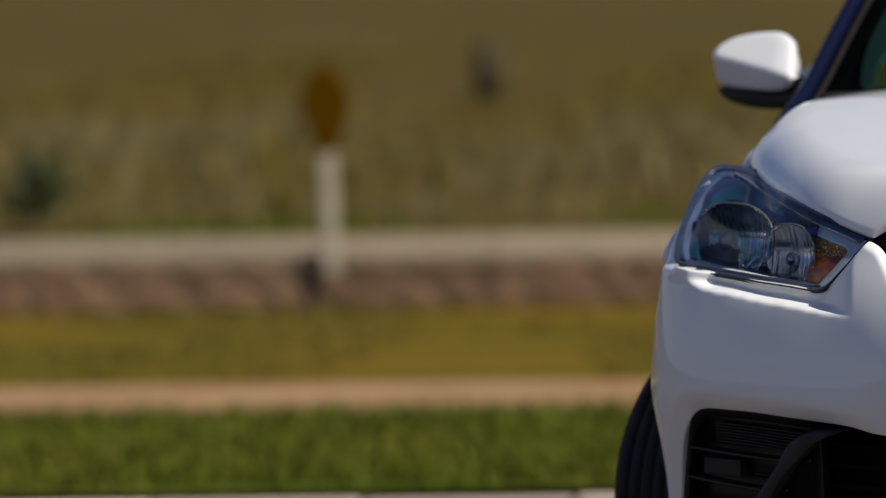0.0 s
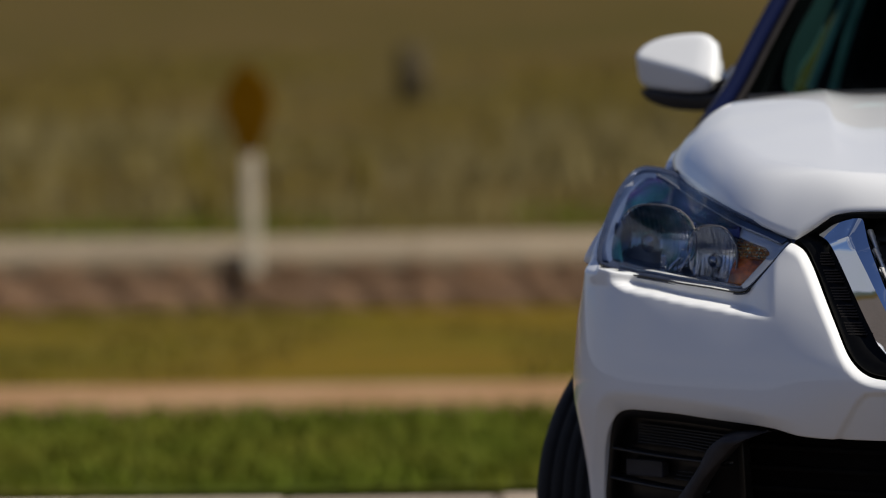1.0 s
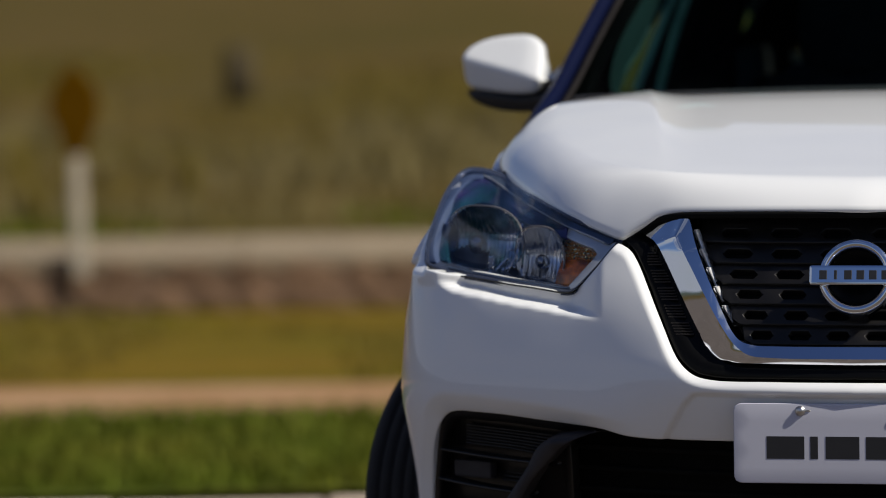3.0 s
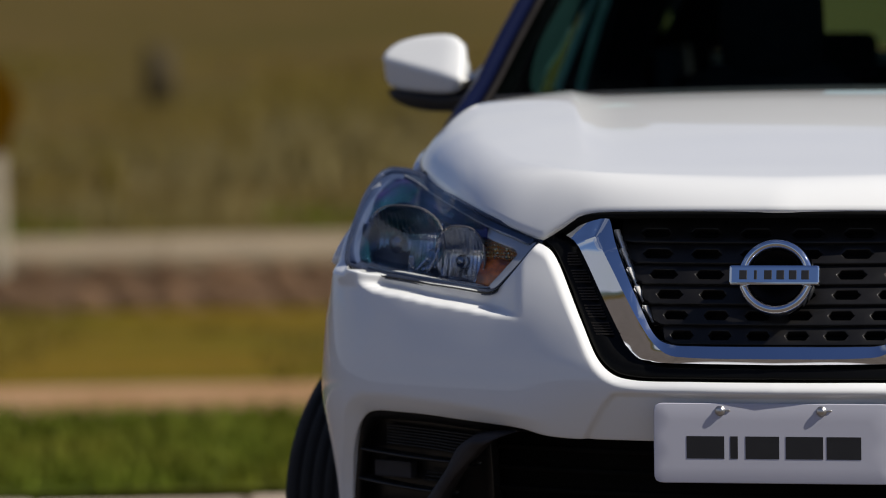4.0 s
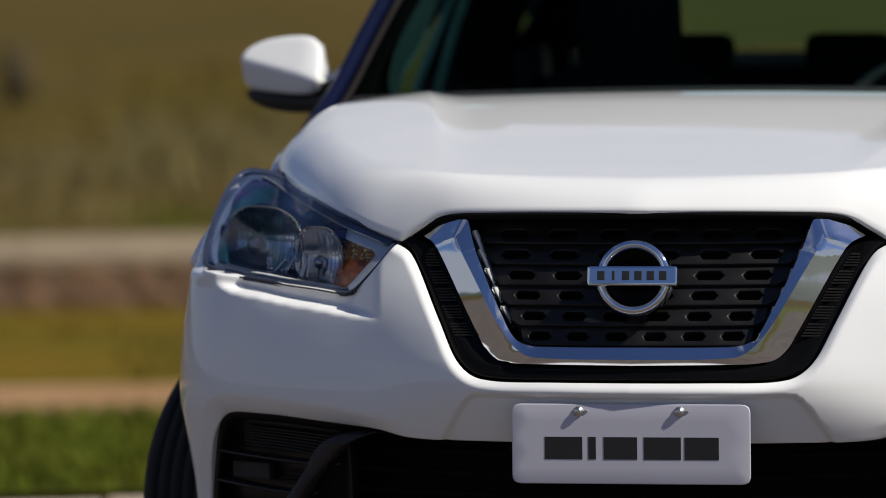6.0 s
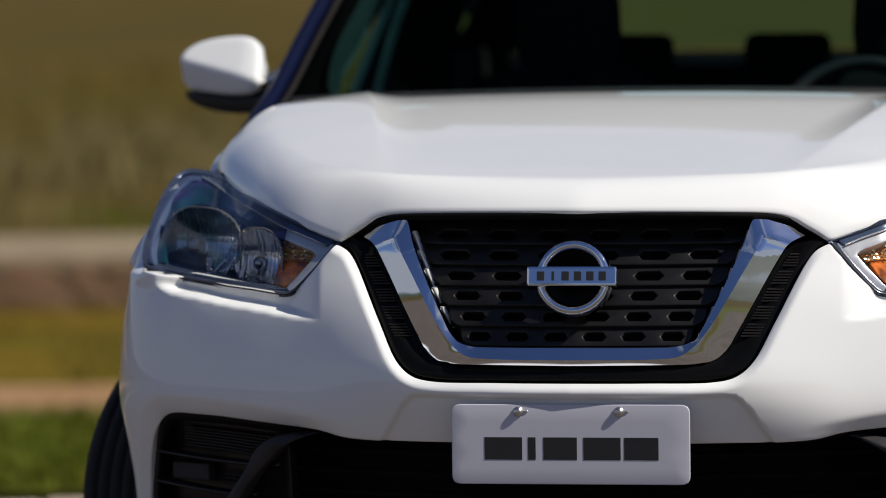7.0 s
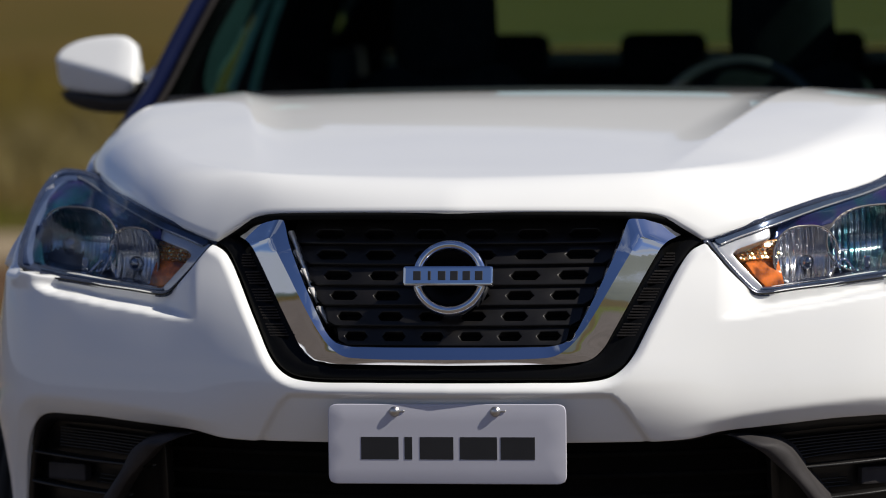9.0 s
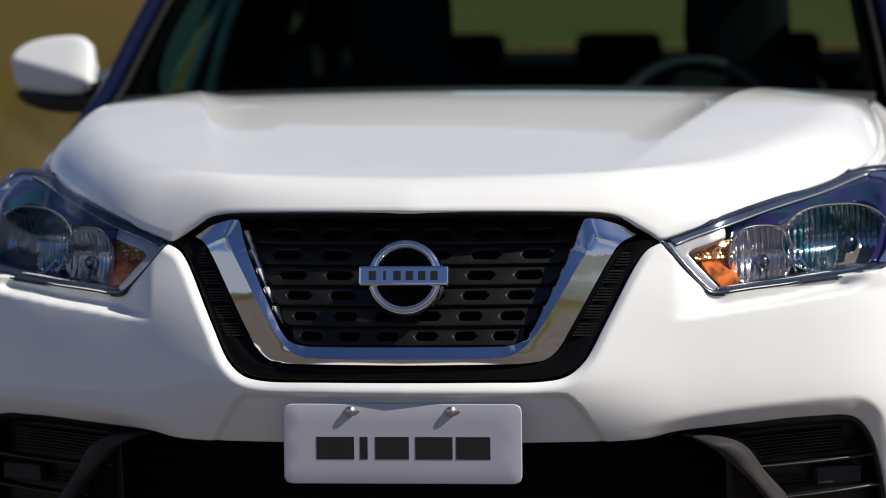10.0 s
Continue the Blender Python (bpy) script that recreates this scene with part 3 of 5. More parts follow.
def chamfer_depth(x, z):
    """How far a point lies inside the bevelled frame of the lower opening."""
    r = 0.05
    a = float(np.interp(x, *CHAMFER_TOP)) - z
    b = float(np.interp(z, *CHAMFER_SIDE)) - x
    u, w = max(0.0, r - a), max(0.0, r - b)
    return r - math.hypot(u, w) if u and w else min(a, b)


def bumper_map(p, z):
    v = front(p, z)
    x, sd = abs(v.x), (1 if v.x > 0 else -1)
    flat = float(np.interp(z, SIDE_Z, SIDE_Y))
    v.y += (flat - prof_s(z)) * smooth01((x - 0.25) / 0.22)
    zl = float(np.interp(x, LEDGE[:, 0], LEDGE[:, 1]))
    ledge = 0.034 * smooth01((x - 0.445) / 0.08) * (1 - smooth01((x - 0.720) / 0.06)) * smooth01((z - zl + 0.003) / 0.012)
    ledge -= min(0.010, 0.55 * ramp(z - zl - 0.009, 0.002)) * smooth01((x - 0.50) / 0.05) * (1 - smooth01((x - 0.70) / 0.07))
    v += Vector((-0.35 * sd * smooth01((x - 0.6) / 0.2), 1, 0)).normalized() * ledge
    v.y -= 0.35 * ramp(z - 0.764, 0.004) * smooth01((x - 0.70) / 0.05) * (1 - smooth01((x - 0.80) / 0.03))
    v.y += 0.55 * ramp(chamfer_depth(x, z), 0.0035) * smooth01((x - 0.37) / 0.12)
    edge = float(np.interp(z, (0.51, 0.525, 0.55, 0.5775, 0.594, 0.602, 0.606), (0.341, 0.331, 0.3155, 0.298, 0.285, 0.275, 0.262)))
    v.y += 0.0095 * smooth01((edge - x) / 0.007 + 0.5) * smooth01((0.607 - z) / 0.006)
    d = SURROUND_TREE.find((x, z, 0))[2]
    v.y += 1.0 * ramp(0.0145 - d, 0.0012)
    # a narrow horn climbs round the outer end of the lamp
    if x > 0.795 and z > 0.785:
        v.y += (lamp_pt(x, z, 0.020).y - v.y) * smooth01((x - 0.795) / 0.01) * smooth01((z - 0.785) / 0.02)
    v.x -= sd * float(np.interp(z, *TUCK)) * smooth01((x - 0.824) / 0.05)
    return v


def bumper():
    half = [np.array(q) for q in catmull(dom(LOW_EDGE), 8)]
    half += [np.array((px(0.8835), 0.26)), np.array((px(0.8838), 0.5)), np.array((px(0.8835), 0.80)), np.array((px(0.882), 0.89)), np.array((px(0.86), 0.912)), np.array((px(0.826), 0.913))]
    half += [np.array(q) for q in catmull(dom(LAMP_TOP[5:0:-1] + LAMP_LOW), 8)] + [np.array(q) for q in catmull(dom(SURROUND), 8)]
    line = inset(mirrored(resample(half, 0.006)), 0.0035)
    part("bumper", panel("bumper", line, bumper_map, 0.0055, 0.0035, 0.03), M_PAINT, car, "glossy white front bumper")



# -- bonnet --
HOOD = [(0, .054, .913), (.14, .064, .912), (.244, .082, .910), (.320, .103, .907), (.346, .114, .903), (.366, .124, .896), (.386, .131, .884), (.406, .136, .872),
        (.424, .138, .861), (.446, .150, .866), (.478, .168, .876), (.5185, .195, .890), (.562, .250, .9035), (.614, .340, .917), (.6615, .448, .926), (.7045, .545, .938),
        (.742, .640, .951), (.766, .723, .961), (.777, .832, .974), (.770, .954, .998), (.762, 1.05, 1.014), (.750, 1.12, 1.028), (.738, 1.22, 1.038), (.730, 1.33, 1.042)]
RIDGE = [(0, .150), (.14, .155), (.235, .163), (.300, .173), (.322, .178), (.340, .184), (.356, .191), (.374, .201),
         (.392, .213), (.412, .229), (.436, .250), (.466, .285), (.498, .335), (.535, .402), (.570, .470), (.602, .543),
         (.630, .628), (.651, .71), (.668, .81), (.680, .92), (.686, 1.0), (.688, 1.08), (.688, 1.2), (.688, 1.33)]
TOP_LINE = np.array(catmull([(.03, .915), (.06, .937), (.09, .951), (.13, .961), (.2, .972), (.3, .986), (.5, 1.013), (.7, 1.037), (.9, 1.058), (1.0, 1.0635), (1.08, 1.065), (1.18, 1.0625), (1.3, 1.055), (1.40, 1.045)], 10))
# the nose's face carried on below the cut edge, as a smooth line through the tips
FOOT = [(0, .051, .903), (.14, .061, .899), (.244, .079, .889), (.320, .101, .877), (.346, .110, .872), (.366, .118, .868), (.386, .124, .862), (.406, .1295, .857), (.424, .136, .8555), (.446, .1465, .859), (.478, .166, .871)] + HOOD[11:]
EDGE_LINE = np.array(catmull(HOOD[:13], 8))
CREASE_Y, CREASE_X = (.09, .19, .33, .48, .68, .79, .89, 1.1, 1.35), (.331, .354, .383, .414, .454, .476, .497, .540, .592)


def hood_top(x, y):
    """The upper face: a low crown, with sharp shoulder creases that fade out towards the nose."""
    x = abs(x)
    z = float(np.interp(y, TOP_LINE[:, 0], TOP_LINE[:, 1]))
    xc = float(np.interp(y, CREASE_Y, CREASE_X))
    grow = smooth01((y - 0.16) / 0.75)
    high = 0.0155 * grow * (1 - 0.3 * smooth01((y - 0.9) / 0.3))
    if x < xc:
        z += 0.009 * math.cos(min(1.0, x / xc) * math.pi / 2) * smooth01((y - 0.1) / 0.8)
        z += high * (1 - min(1.0, (xc - x) / 0.085)) ** 2
    else:
        d = x - xc
        z += high - (0.055 * d + 0.20 * d * d) * smooth01((y - 0.02) / 0.35) - 0.06 * d * smooth01((y - 0.85) / 0.4)
    return z


def bonnet():
    E, R = np.array(catmull(FOOT, 6)), np.array(catmull(RIDGE, 6))
    for _ in range(50):
        for line in (E, R):
            line[1:-1] += 0.5 * ((line[:-2] + line[2:]) / 2 - line[1:-1])
    n = len(E)
    bm = bmesh.new()
    cols = 14
    faces3, lips = [], []
    for sd in (-1, 1):
        for i in (range(n - 1, 0, -1) if sd < 0 else range(n)):
            e = Vector(E[i])
            r = Vector((R[i][0], R[i][1], hood_top(R[i][0], R[i][1])))

            def along(t):
                h, u = 2 * t * (1 - t) * 0.37 + t * t, 2 * t * (1 - t) * 0.86 + t * t
                return Vector((e.x + (r.x - e.x) * h, e.y + (r.y - e.y) * h, e.z + (r.z - e.z) * u))
            t0 = 0.0
            while e.x < 0.53 and t0 < 0.9 and along(t0).z < np.interp(along(t0).x, EDGE_LINE[:, 0], EDGE_LINE[:, 2]):
                t0 += 0.0004
            row = [along(t0 + (1 - t0) * k / (cols - 1)) for k in range(cols)]
            out = Vector((e.x - r.x, e.y - r.y, 0)).normalized()
            lip = [row[0] - out * 0.035 + Vector((0, 0, -0.009)), row[0] - out * 0.004 + Vector((0, 0, -0.007)), row[0] - out * 0.001 + Vector((0, 0, -0.004))]
            faces3.append([(sd * q.x, q.y, q.z) for q in row])
            lips.append([(sd * q.x, q.y, q.z) for q in lip])
    grid = [[bm.verts.new(q) for q in lip] + [bm.verts.new(q) for q in row] for lip, row in zip(lips, faces3)]
    for a, b in zip(grid, grid[1:]):
        for k in range(len(a) - 1):
            bm.faces.new((a[k], b[k], b[k + 1], a[k + 1]))
    # the top, cut to the ridge line
    rim = [r[-1] for r in grid]
    rear = [(x, 1.33 - 0.115 * (1 - (x / 0.688) ** 2)) for x in np.linspace(0.688, -0.688, 67)[1:-1]]
    line = np.array([(v.co.x, v.co.y) for v in rim] + rear)
    step = 0.011
    pts = np.array([(x + (step / 2 if j % 2 else 0), y) for j, y in enumerate(np.arange(0.14, 1.34, step * 0.866)) for x in np.arange(-0.70, 0.70, step)])
    pts = pts[inside(line, pts)]
    pts = pts[nearest(line, pts) > step * 0.5]
    m = len(line)
    loops, folds = [(i, (i + 1) % m) for i in range(m)], []
    for sd in (-1, 1):
        fold = np.array([(sd * float(np.interp(y, CREASE_Y, CREASE_X)), y) for y in np.arange(0.21, 1.22, step * 0.8)])
        fold = fold[inside(line, fold)]
        loops += [(m + len(folds) + i, m + len(folds) + i + 1) for i in range(len(fold) - 1)]
        folds += list(fold)
    pts = pts[np.array([min(np.hypot(*(np.array(folds) - q).T)) for q in pts]) > step * 0.45]
    allp = [Vector(q) for q in line] + [Vector(q) for q in folds] + [Vector(q) for q in pts]
    v2, _, f2, orig, _, _ = geometry.delaunay_2d_cdt(allp, loops, [], 1, 1e-7)
    vs = []
    for q, o in zip(v2, orig):
        if o and o[0] < len(rim):
            vs.append(rim[o[0]])
        else:
            vs.append(bm.verts.new((q.x, q.y, hood_top(q.x, q.y))))
    for f in f2:
        try:
            bm.faces.new([vs[i] for i in f])
        except ValueError:
            pass
    bmesh.ops.holes_fill(bm, edges=[e for e in bm.edges if len(e.link_faces) == 1], sides=8)
    bmesh.ops.recalc_face_normals(bm, faces=bm.faces)
    bm.normal_update()
    if sum(f.normal.z for f in bm.faces) < 0:
        bmesh.ops.reverse_faces(bm, faces=bm.faces)
    for f in bm.faces:
        f.smooth = True
    hood = part("bonnet", bm, M_PAINT, car, "white bonnet with raised shoulder creases")
    # black strip added for the shade in the gap below the front edge
    gap = [Vector(q) for q in resample(catmull(HOOD[:9], 6), 0.012)]
    gap = [Vector((-q.x, q.y, q.z)) for q in gap[:0:-1]] + gap
    rows = [[q + Vector((0, a, b)) for q in gap] for a, b in ((0.014, -0.003), (0.0085, -0.0055), (0.0105, -0.0135), (0.035, -0.017))]
    part("gap_shade", mesh("gap_shade", *loft(rows)), M_MATTBLACK, hood, "black strip in place of the shaded gap under the front edge")


bonnet()


# -- headlamps: the lens leans back from the bumper up to the bonnet's edge --
LAMP_TOP = [(.803, .801), (.808, .816), (.814, .838), (.818, .864), (.821, .891), (.822, .913), (.819, .927), (.813, .941), (.80, .948), (.778, .9485), (.752, .946),
            (.727, .941), (.704, .9325), (.6615, .920), (.614, .911), (.562, .8975), (.5185, .884), (.478, .870), (.446, .860), (.430, .8555)]
LAMP_FOOT = np.array(catmull([(.40, .760), (.51, .764), (.577, .768), (.633, .774), (.689, .781), (.747, .788), (.80, .80), (.86, .805)], 6))
LAMP_HEAD = np.array(catmull([(q[0], q[2], q[1]) for q in HOOD[8:16]] + [(.75, .953, .615), (.80, .960, .66), (.86, .962, .72)], 6))


def lamp_pt(x, z, off=0.0):
    """A point of the lens, or off behind it."""
    zb, zt, yt = np.interp(x, LAMP_FOOT[:, 0], LAMP_FOOT[:, 1]), np.interp(x, LAMP_HEAD[:, 0], LAMP_HEAD[:, 1]), np.interp(x, LAMP_HEAD[:, 0], LAMP_HEAD[:, 2])
    yb = plan(x) + float(np.interp(zb, SIDE_Z, SIDE_Y)) + 0.020
    u = min(1.3, max(0.0, (z - zb) / (zt - zb)))
    return Vector((x, yb + (yt - yb) * u ** 1.3 + off, z))


def lamp_at(off):
    return lambda x, z: lamp_pt(x, z, off)


def lamp_outline(step=0.008):
    return [tuple(q) for q in resample(catmull(LAMP_LOW, 8)[::-1] + catmull(LAMP_TOP, 8)[1:-1], step)]


def bowl(cx, cz, rx, rz, off, deep, cols, slope):
    """A reflector bowl open to the front, its lower half pressed into upright flutes."""
    rim = lamp_pt(cx, cz, off).y
    nx, nz = cols * 6, 28
    rows = []
    for i in range(nx + 1):
        s = 2 * i / nx - 1
        hz = math.sqrt(max(0.0, 1 - abs(s) ** 2.8))
        row = []
        for k in range(nz + 1):
            t = 2 * k / nz - 1
            r2 = min(1.0, s * s + (t * hz) ** 2)
            y = deep * (1 - r2) - 0.0085 * math.sin(math.pi * (i % 6) / 6) * (1 - 0.5 * r2)
            row.append((cx + rx * s, rim + y + slope * rx * s, cz + rz * t * hz))
        rows.append(row)
    return loft(rows)


def headlamp(side):
    mir = Matrix.Diagonal((side, 1, 1, 1))

    def put(name, data, mat, parent, label=""):
        if not isinstance(data, bpy.types.Mesh):
            data = mesh(name, *data)
        if side < 0:
            data.transform(mir)
            data.flip_normals()
        return part(name, data, mat, parent, label)

    def sheet(name, pts, off, mat, label="", deep=0.02, step=0.008):
        line = [tuple(q) for q in resample(list(pts) + [pts[0]], 0.006)[:-1]]
        return put(name, panel(name, line, off if callable(off) else lamp_at(off), step, 0.0015, deep), mat, lamp, label)

    line = lamp_outline()
    tray = [[lamp_pt(*q, o) for q in inset(line, d)] for d, o in ((-0.006, 0.006), (0.000, 0.006), (0.003, 0.012), (0.007, 0.03), (0.009, 0.16))]
    lamp = put("headlamp", loft(tray, True), M_LAMPBLUE, car, "swept headlamp with clear lens and amber indicator")
    put("housing", panel("housing", inset(line, 0.006), lamp_at(0.16), 0.02, 0.001, 0.004), M_LAMPBLUE, lamp, "dark bluish housing")
    lens = put("lens", panel("lens", inset(line, -0.002), lamp_at(0.0), 0.010, 0.001, 0.004), G_LAMP, lamp, "clear lens")
    lens.visible_shadow = False
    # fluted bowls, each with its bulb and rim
    for nm, cx, cz, rx, rz, off, deep, cols, slope, mat, cap in (("main_reflector", 0.712, 0.842, 0.090, 0.059, 0.050, 0.062, 19, 1.0, M_BOWLGLEAM, 0.0165),
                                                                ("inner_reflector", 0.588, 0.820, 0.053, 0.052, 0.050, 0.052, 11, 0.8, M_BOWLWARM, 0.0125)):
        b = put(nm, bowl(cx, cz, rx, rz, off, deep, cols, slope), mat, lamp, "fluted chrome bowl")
        rim = lamp_pt(cx, cz, off).y
        c = Vector((cx + 0.018 * (cx > 0.65), rim + deep * 0.35, cz - 0.012))
        v, f = lathe([(0.0005, -0.010), (cap * 0.55, -0.009), (cap * 0.9, -0.004), (cap, 0.004), (cap * 0.8, 0.016), (cap * 0.5, 0.03), (cap * 0.5, deep * 0.6)], 24)
        bulb = put("bulb", ([Vector(q) + c for q in v], f), M_DARKCHROME, lamp, "bulb with dark cap")
        v, f = lathe([(cap * 1.00, -0.002), (cap * 1.10, 0.002), (cap * 1.02, 0.006)], 24)
        put("cap_ring", ([Vector(q) + c for q in v], f), M_CHROME, bulb)
        ring = [(cx + rx * math.copysign(abs(math.cos(a)) ** 0.75, math.cos(a)), rim - 0.002 + slope * rx * math.copysign(abs(math.cos(a)) ** 0.75, math.cos(a)), cz + rz * math.sin(a)) for a in [2 * math.pi * i / 48 for i in range(48)]]
        put("bezel_ring", tube(ring, 0.0016, 6, True), M_LAMPBACK, b)
    # dark plate between and below the bowls, with the small bright brackets on it
    sheet("inner_panel", [(0.545, 0.772), (0.63, 0.782), (0.72, 0.790), (0.78, 0.802), (0.80, 0.84), (0.80, 0.885), (0.75, 0.90), (0.655, 0.876), (0.60, 0.866), (0.548, 0.85)], 0.150, M_LAMPBACK, "dark backing plate")
    for pts, o in (([(0.640, 0.868), (0.634, 0.845), (0.637, 0.818), (0.648, 0.792)], 0.045), ([(0.636, 0.800), (0.652, 0.812), (0.672, 0.792)], 0.05), ([(0.655, 0.826), (0.640, 0.826)], 0.06)):
        put("bracket", tube([lamp_pt(x, z, o) for x, z in catmull(pts, 5)], 0.0028, 6), M_CHROME, lamp, "bright bracket between the bowls")
    put("heat_bar", box_mesh((0.690, lamp_pt(0.690, 0.805, 0.075).y, 0.803), (0.010, 0.006, 0.024), 0.002), M_CHROME, lamp, "small bright bar")
    # deep blue shroud over and round the bowls
    top = catmull([(0.535, 0.850), (0.545, 0.872), (0.608, 0.8915), (0.692, 0.912), (0.735, 0.929), (0.762, 0.936), (0.789, 0.931), (0.805, 0.899), (0.807, 0.864), (0.80, 0.826), (0.786, 0.806)], 5)
    low = catmull([(0.772, 0.806), (0.783, 0.829), (0.789, 0.856), (0.782, 0.884), (0.760, 0.897), (0.735, 0.8975), (0.703, 0.889), (0.643, 0.875), (0.590, 0.863)], 5)
    edge_x = [q[0] for q in low][::-1][:-14]
    edge_z = [q[1] for q in low][::-1][:-14]

    def cove(x, z):
        return lamp_pt(x, z, 0.050 - 0.030 * smooth01((z - float(np.interp(x, edge_x, edge_z))) / 0.030))
    sheet("shroud", top + low, cove, M_IRIS, "deep blue iridescent shroud", 0.03, 0.006)
    # slim bezel along the upper edge, the outer end and the inner tip
    line_up = [(0.762, 0.9415), (0.74, 0.935), (0.69, 0.917), (0.605, 0.897), (0.535, 0.8755), (0.476, 0.857), (0.449, 0.8465)]
    sheet("upper_bezel", catmull(line_up, 6) + catmull([(0.438, 0.8545), (0.478, 0.868), (0.5185, 0.882), (0.562, 0.8955), (0.614, 0.909), (0.6615, 0.918), (0.704, 0.930), (0.735, 0.940), (0.758, 0.9435)], 6), 0.012, M_LAMPTRIM, "blue-grey upper bezel", 0.012)
    put("bezel_edge", tube([lamp_pt(x, z, 0.011) for x, z in resample(catmull(line_up, 6), 0.01)], 0.0017, 6), M_SILVER, lamp, "polished lower edge of the bezel")
    tip = [(0.436, 0.8495), (0.449, 0.8465), (0.476, 0.857), (0.528, 0.872), (0.530, 0.856), (0.500, 0.846), (0.476, 0.839), (0.467, 0.830), (0.482, 0.813), (0.506, 0.787), (0.521, 0.772), (0.512, 0.7695), (0.498, 0.779), (0.466, 0.813), (0.446, 0.835)]
    sheet("tip_bezel", tip, 0.016, M_SILVER, "bright silver bezel at the inner tip", 0.025)
    rim_out = catmull([(0.801, 0.806), (0.809, 0.83), (0.8145, 0.862), (0.8175, 0.895), (0.811, 0.930), (0.795, 0.942), (0.765, 0.9435)], 5)
    rim_in = catmull([(0.762, 0.938), (0.790, 0.9325), (0.8065, 0.899), (0.8085, 0.864), (0.8015, 0.828), (0.789, 0.806)], 5)
    sheet("side_rim", rim_out + rim_in, 0.012, M_LAMPRIM, "blue-grey rim at the outer end", 0.02)
    put("lower_trim", tube([lamp_pt(x, z, 0.018) for x, z in catmull([(0.516, 0.7705), (0.545, 0.771), (0.635, 0.781), (0.69, 0.788), (0.76, 0.797)], 6)], 0.0026, 8), M_LAMPTRIM, lamp, "slim blue-grey strip")
    # indicator: amber wedge below a grid of gold prisms
    amber = [(0.489, 0.813), (0.512, 0.817), (0.541, 0.817), (0.549, 0.790), (0.553, 0.771), (0.526, 0.769), (0.508, 0.788)]
    sheet("indicator", amber, lambda x, z: lamp_pt(x, z, 0.048 + 0.25 * abs(z - 0.792)), M_AMBER, "amber indicator", 0.02)
    sheet("prism_back", [(0.470, 0.829), (0.484, 0.838), (0.506, 0.845), (0.541, 0.849), (0.541, 0.818), (0.512, 0.819), (0.484, 0.817)], 0.050, M_AMBERDARK, "brown plastic behind the prisms")
    pv, pf = [], []
    for i in range(9):
        for j in range(5):
            x, z = 0.480 + 0.0072 * i + 0.0036 * (j % 2), 0.8205 + 0.0062 * j
            if z > float(np.interp(x, (0.47, 0.484, 0.506, 0.541), (0.829, 0.836, 0.843, 0.847))):
                continue
            c, k, w = lamp_pt(x, z, 0.046), len(pv), 0.0028 + 0.0007 * ((i * 7 + j * 3) % 3)
            pv += [c + Vector((dx * w, 0, dz * w)) for dx, dz in ((-1, 0), (0, -1), (1, 0), (0, 1))]
            pv.append(c + Vector((0.0006 * ((i * 5 + j) % 3 - 1), -0.0026, 0.0005 * ((i + j * 2) % 3 - 1))))
            pf += [(k, k + 1, k + 4), (k + 1, k + 2, k + 4), (k + 2, k + 3, k + 4), (k + 3, k, k + 4)]
    put("prism_grid", mesh("prism_grid", pv, pf, False), M_GOLD, lamp, "gold-tinted prism grid")
    # black seal below the lens; an added black strip shades the bonnet gap
    put("seal", tube([lamp_pt(x, z - 0.0015, 0.004) for x, z in resample(catmull(LAMP_LOW, 6), 0.01)], 0.0016, 6), M_RUBBER, lamp, "black seal")
    rows = [[lamp_pt(x, z, 0.010) for x, z in catmull(LAMP_TOP[11:], 6)], []]
    for p in rows[0]:
        rows[1].append(Vector((p.x, float(np.interp(p.x, LAMP_HEAD[:, 0], LAMP_HEAD[:, 2])) + 0.022, float(np.interp(p.x, LAMP_HEAD[:, 0], LAMP_HEAD[:, 1])) + 0.004)))
    put("lamp_gap_shade", loft(rows), M_MATTBLACK, lamp, "black strip in place of the shaded gap under the bonnet edge")


bumper()
headlamp(1)
headlamp(-1)


# -- grille --
CH_OUT = [(.398, .869), (.380, .863), (.362, .855), (.352, .846), (.348, .840), (.335, .818), (.318, .787), (.296, .746), (.275, .708), (.258, .679), (.238, .662), (.210, .657), (.150, .656), (0, .655)]
CH_RID = [(.393, .871), (.362, .872), (.328, .868), (.315, .860), (.311, .853), (.300, .834), (.283, .805), (.262, .768), (.240, .731), (.222, .705), (.203, .684), (.180, .670), (.140, .666), (0, .665)]
CH_IN = [(.390, .874), (.358, .8875), (.322, .8925), (.2985, .8935), (.2955, .890), (.285, .858), (.268, .818), (.250, .779), (.229, .737), (.213, .708), (.197, .692), (.172, .685), (.138, .684), (0, .684)]


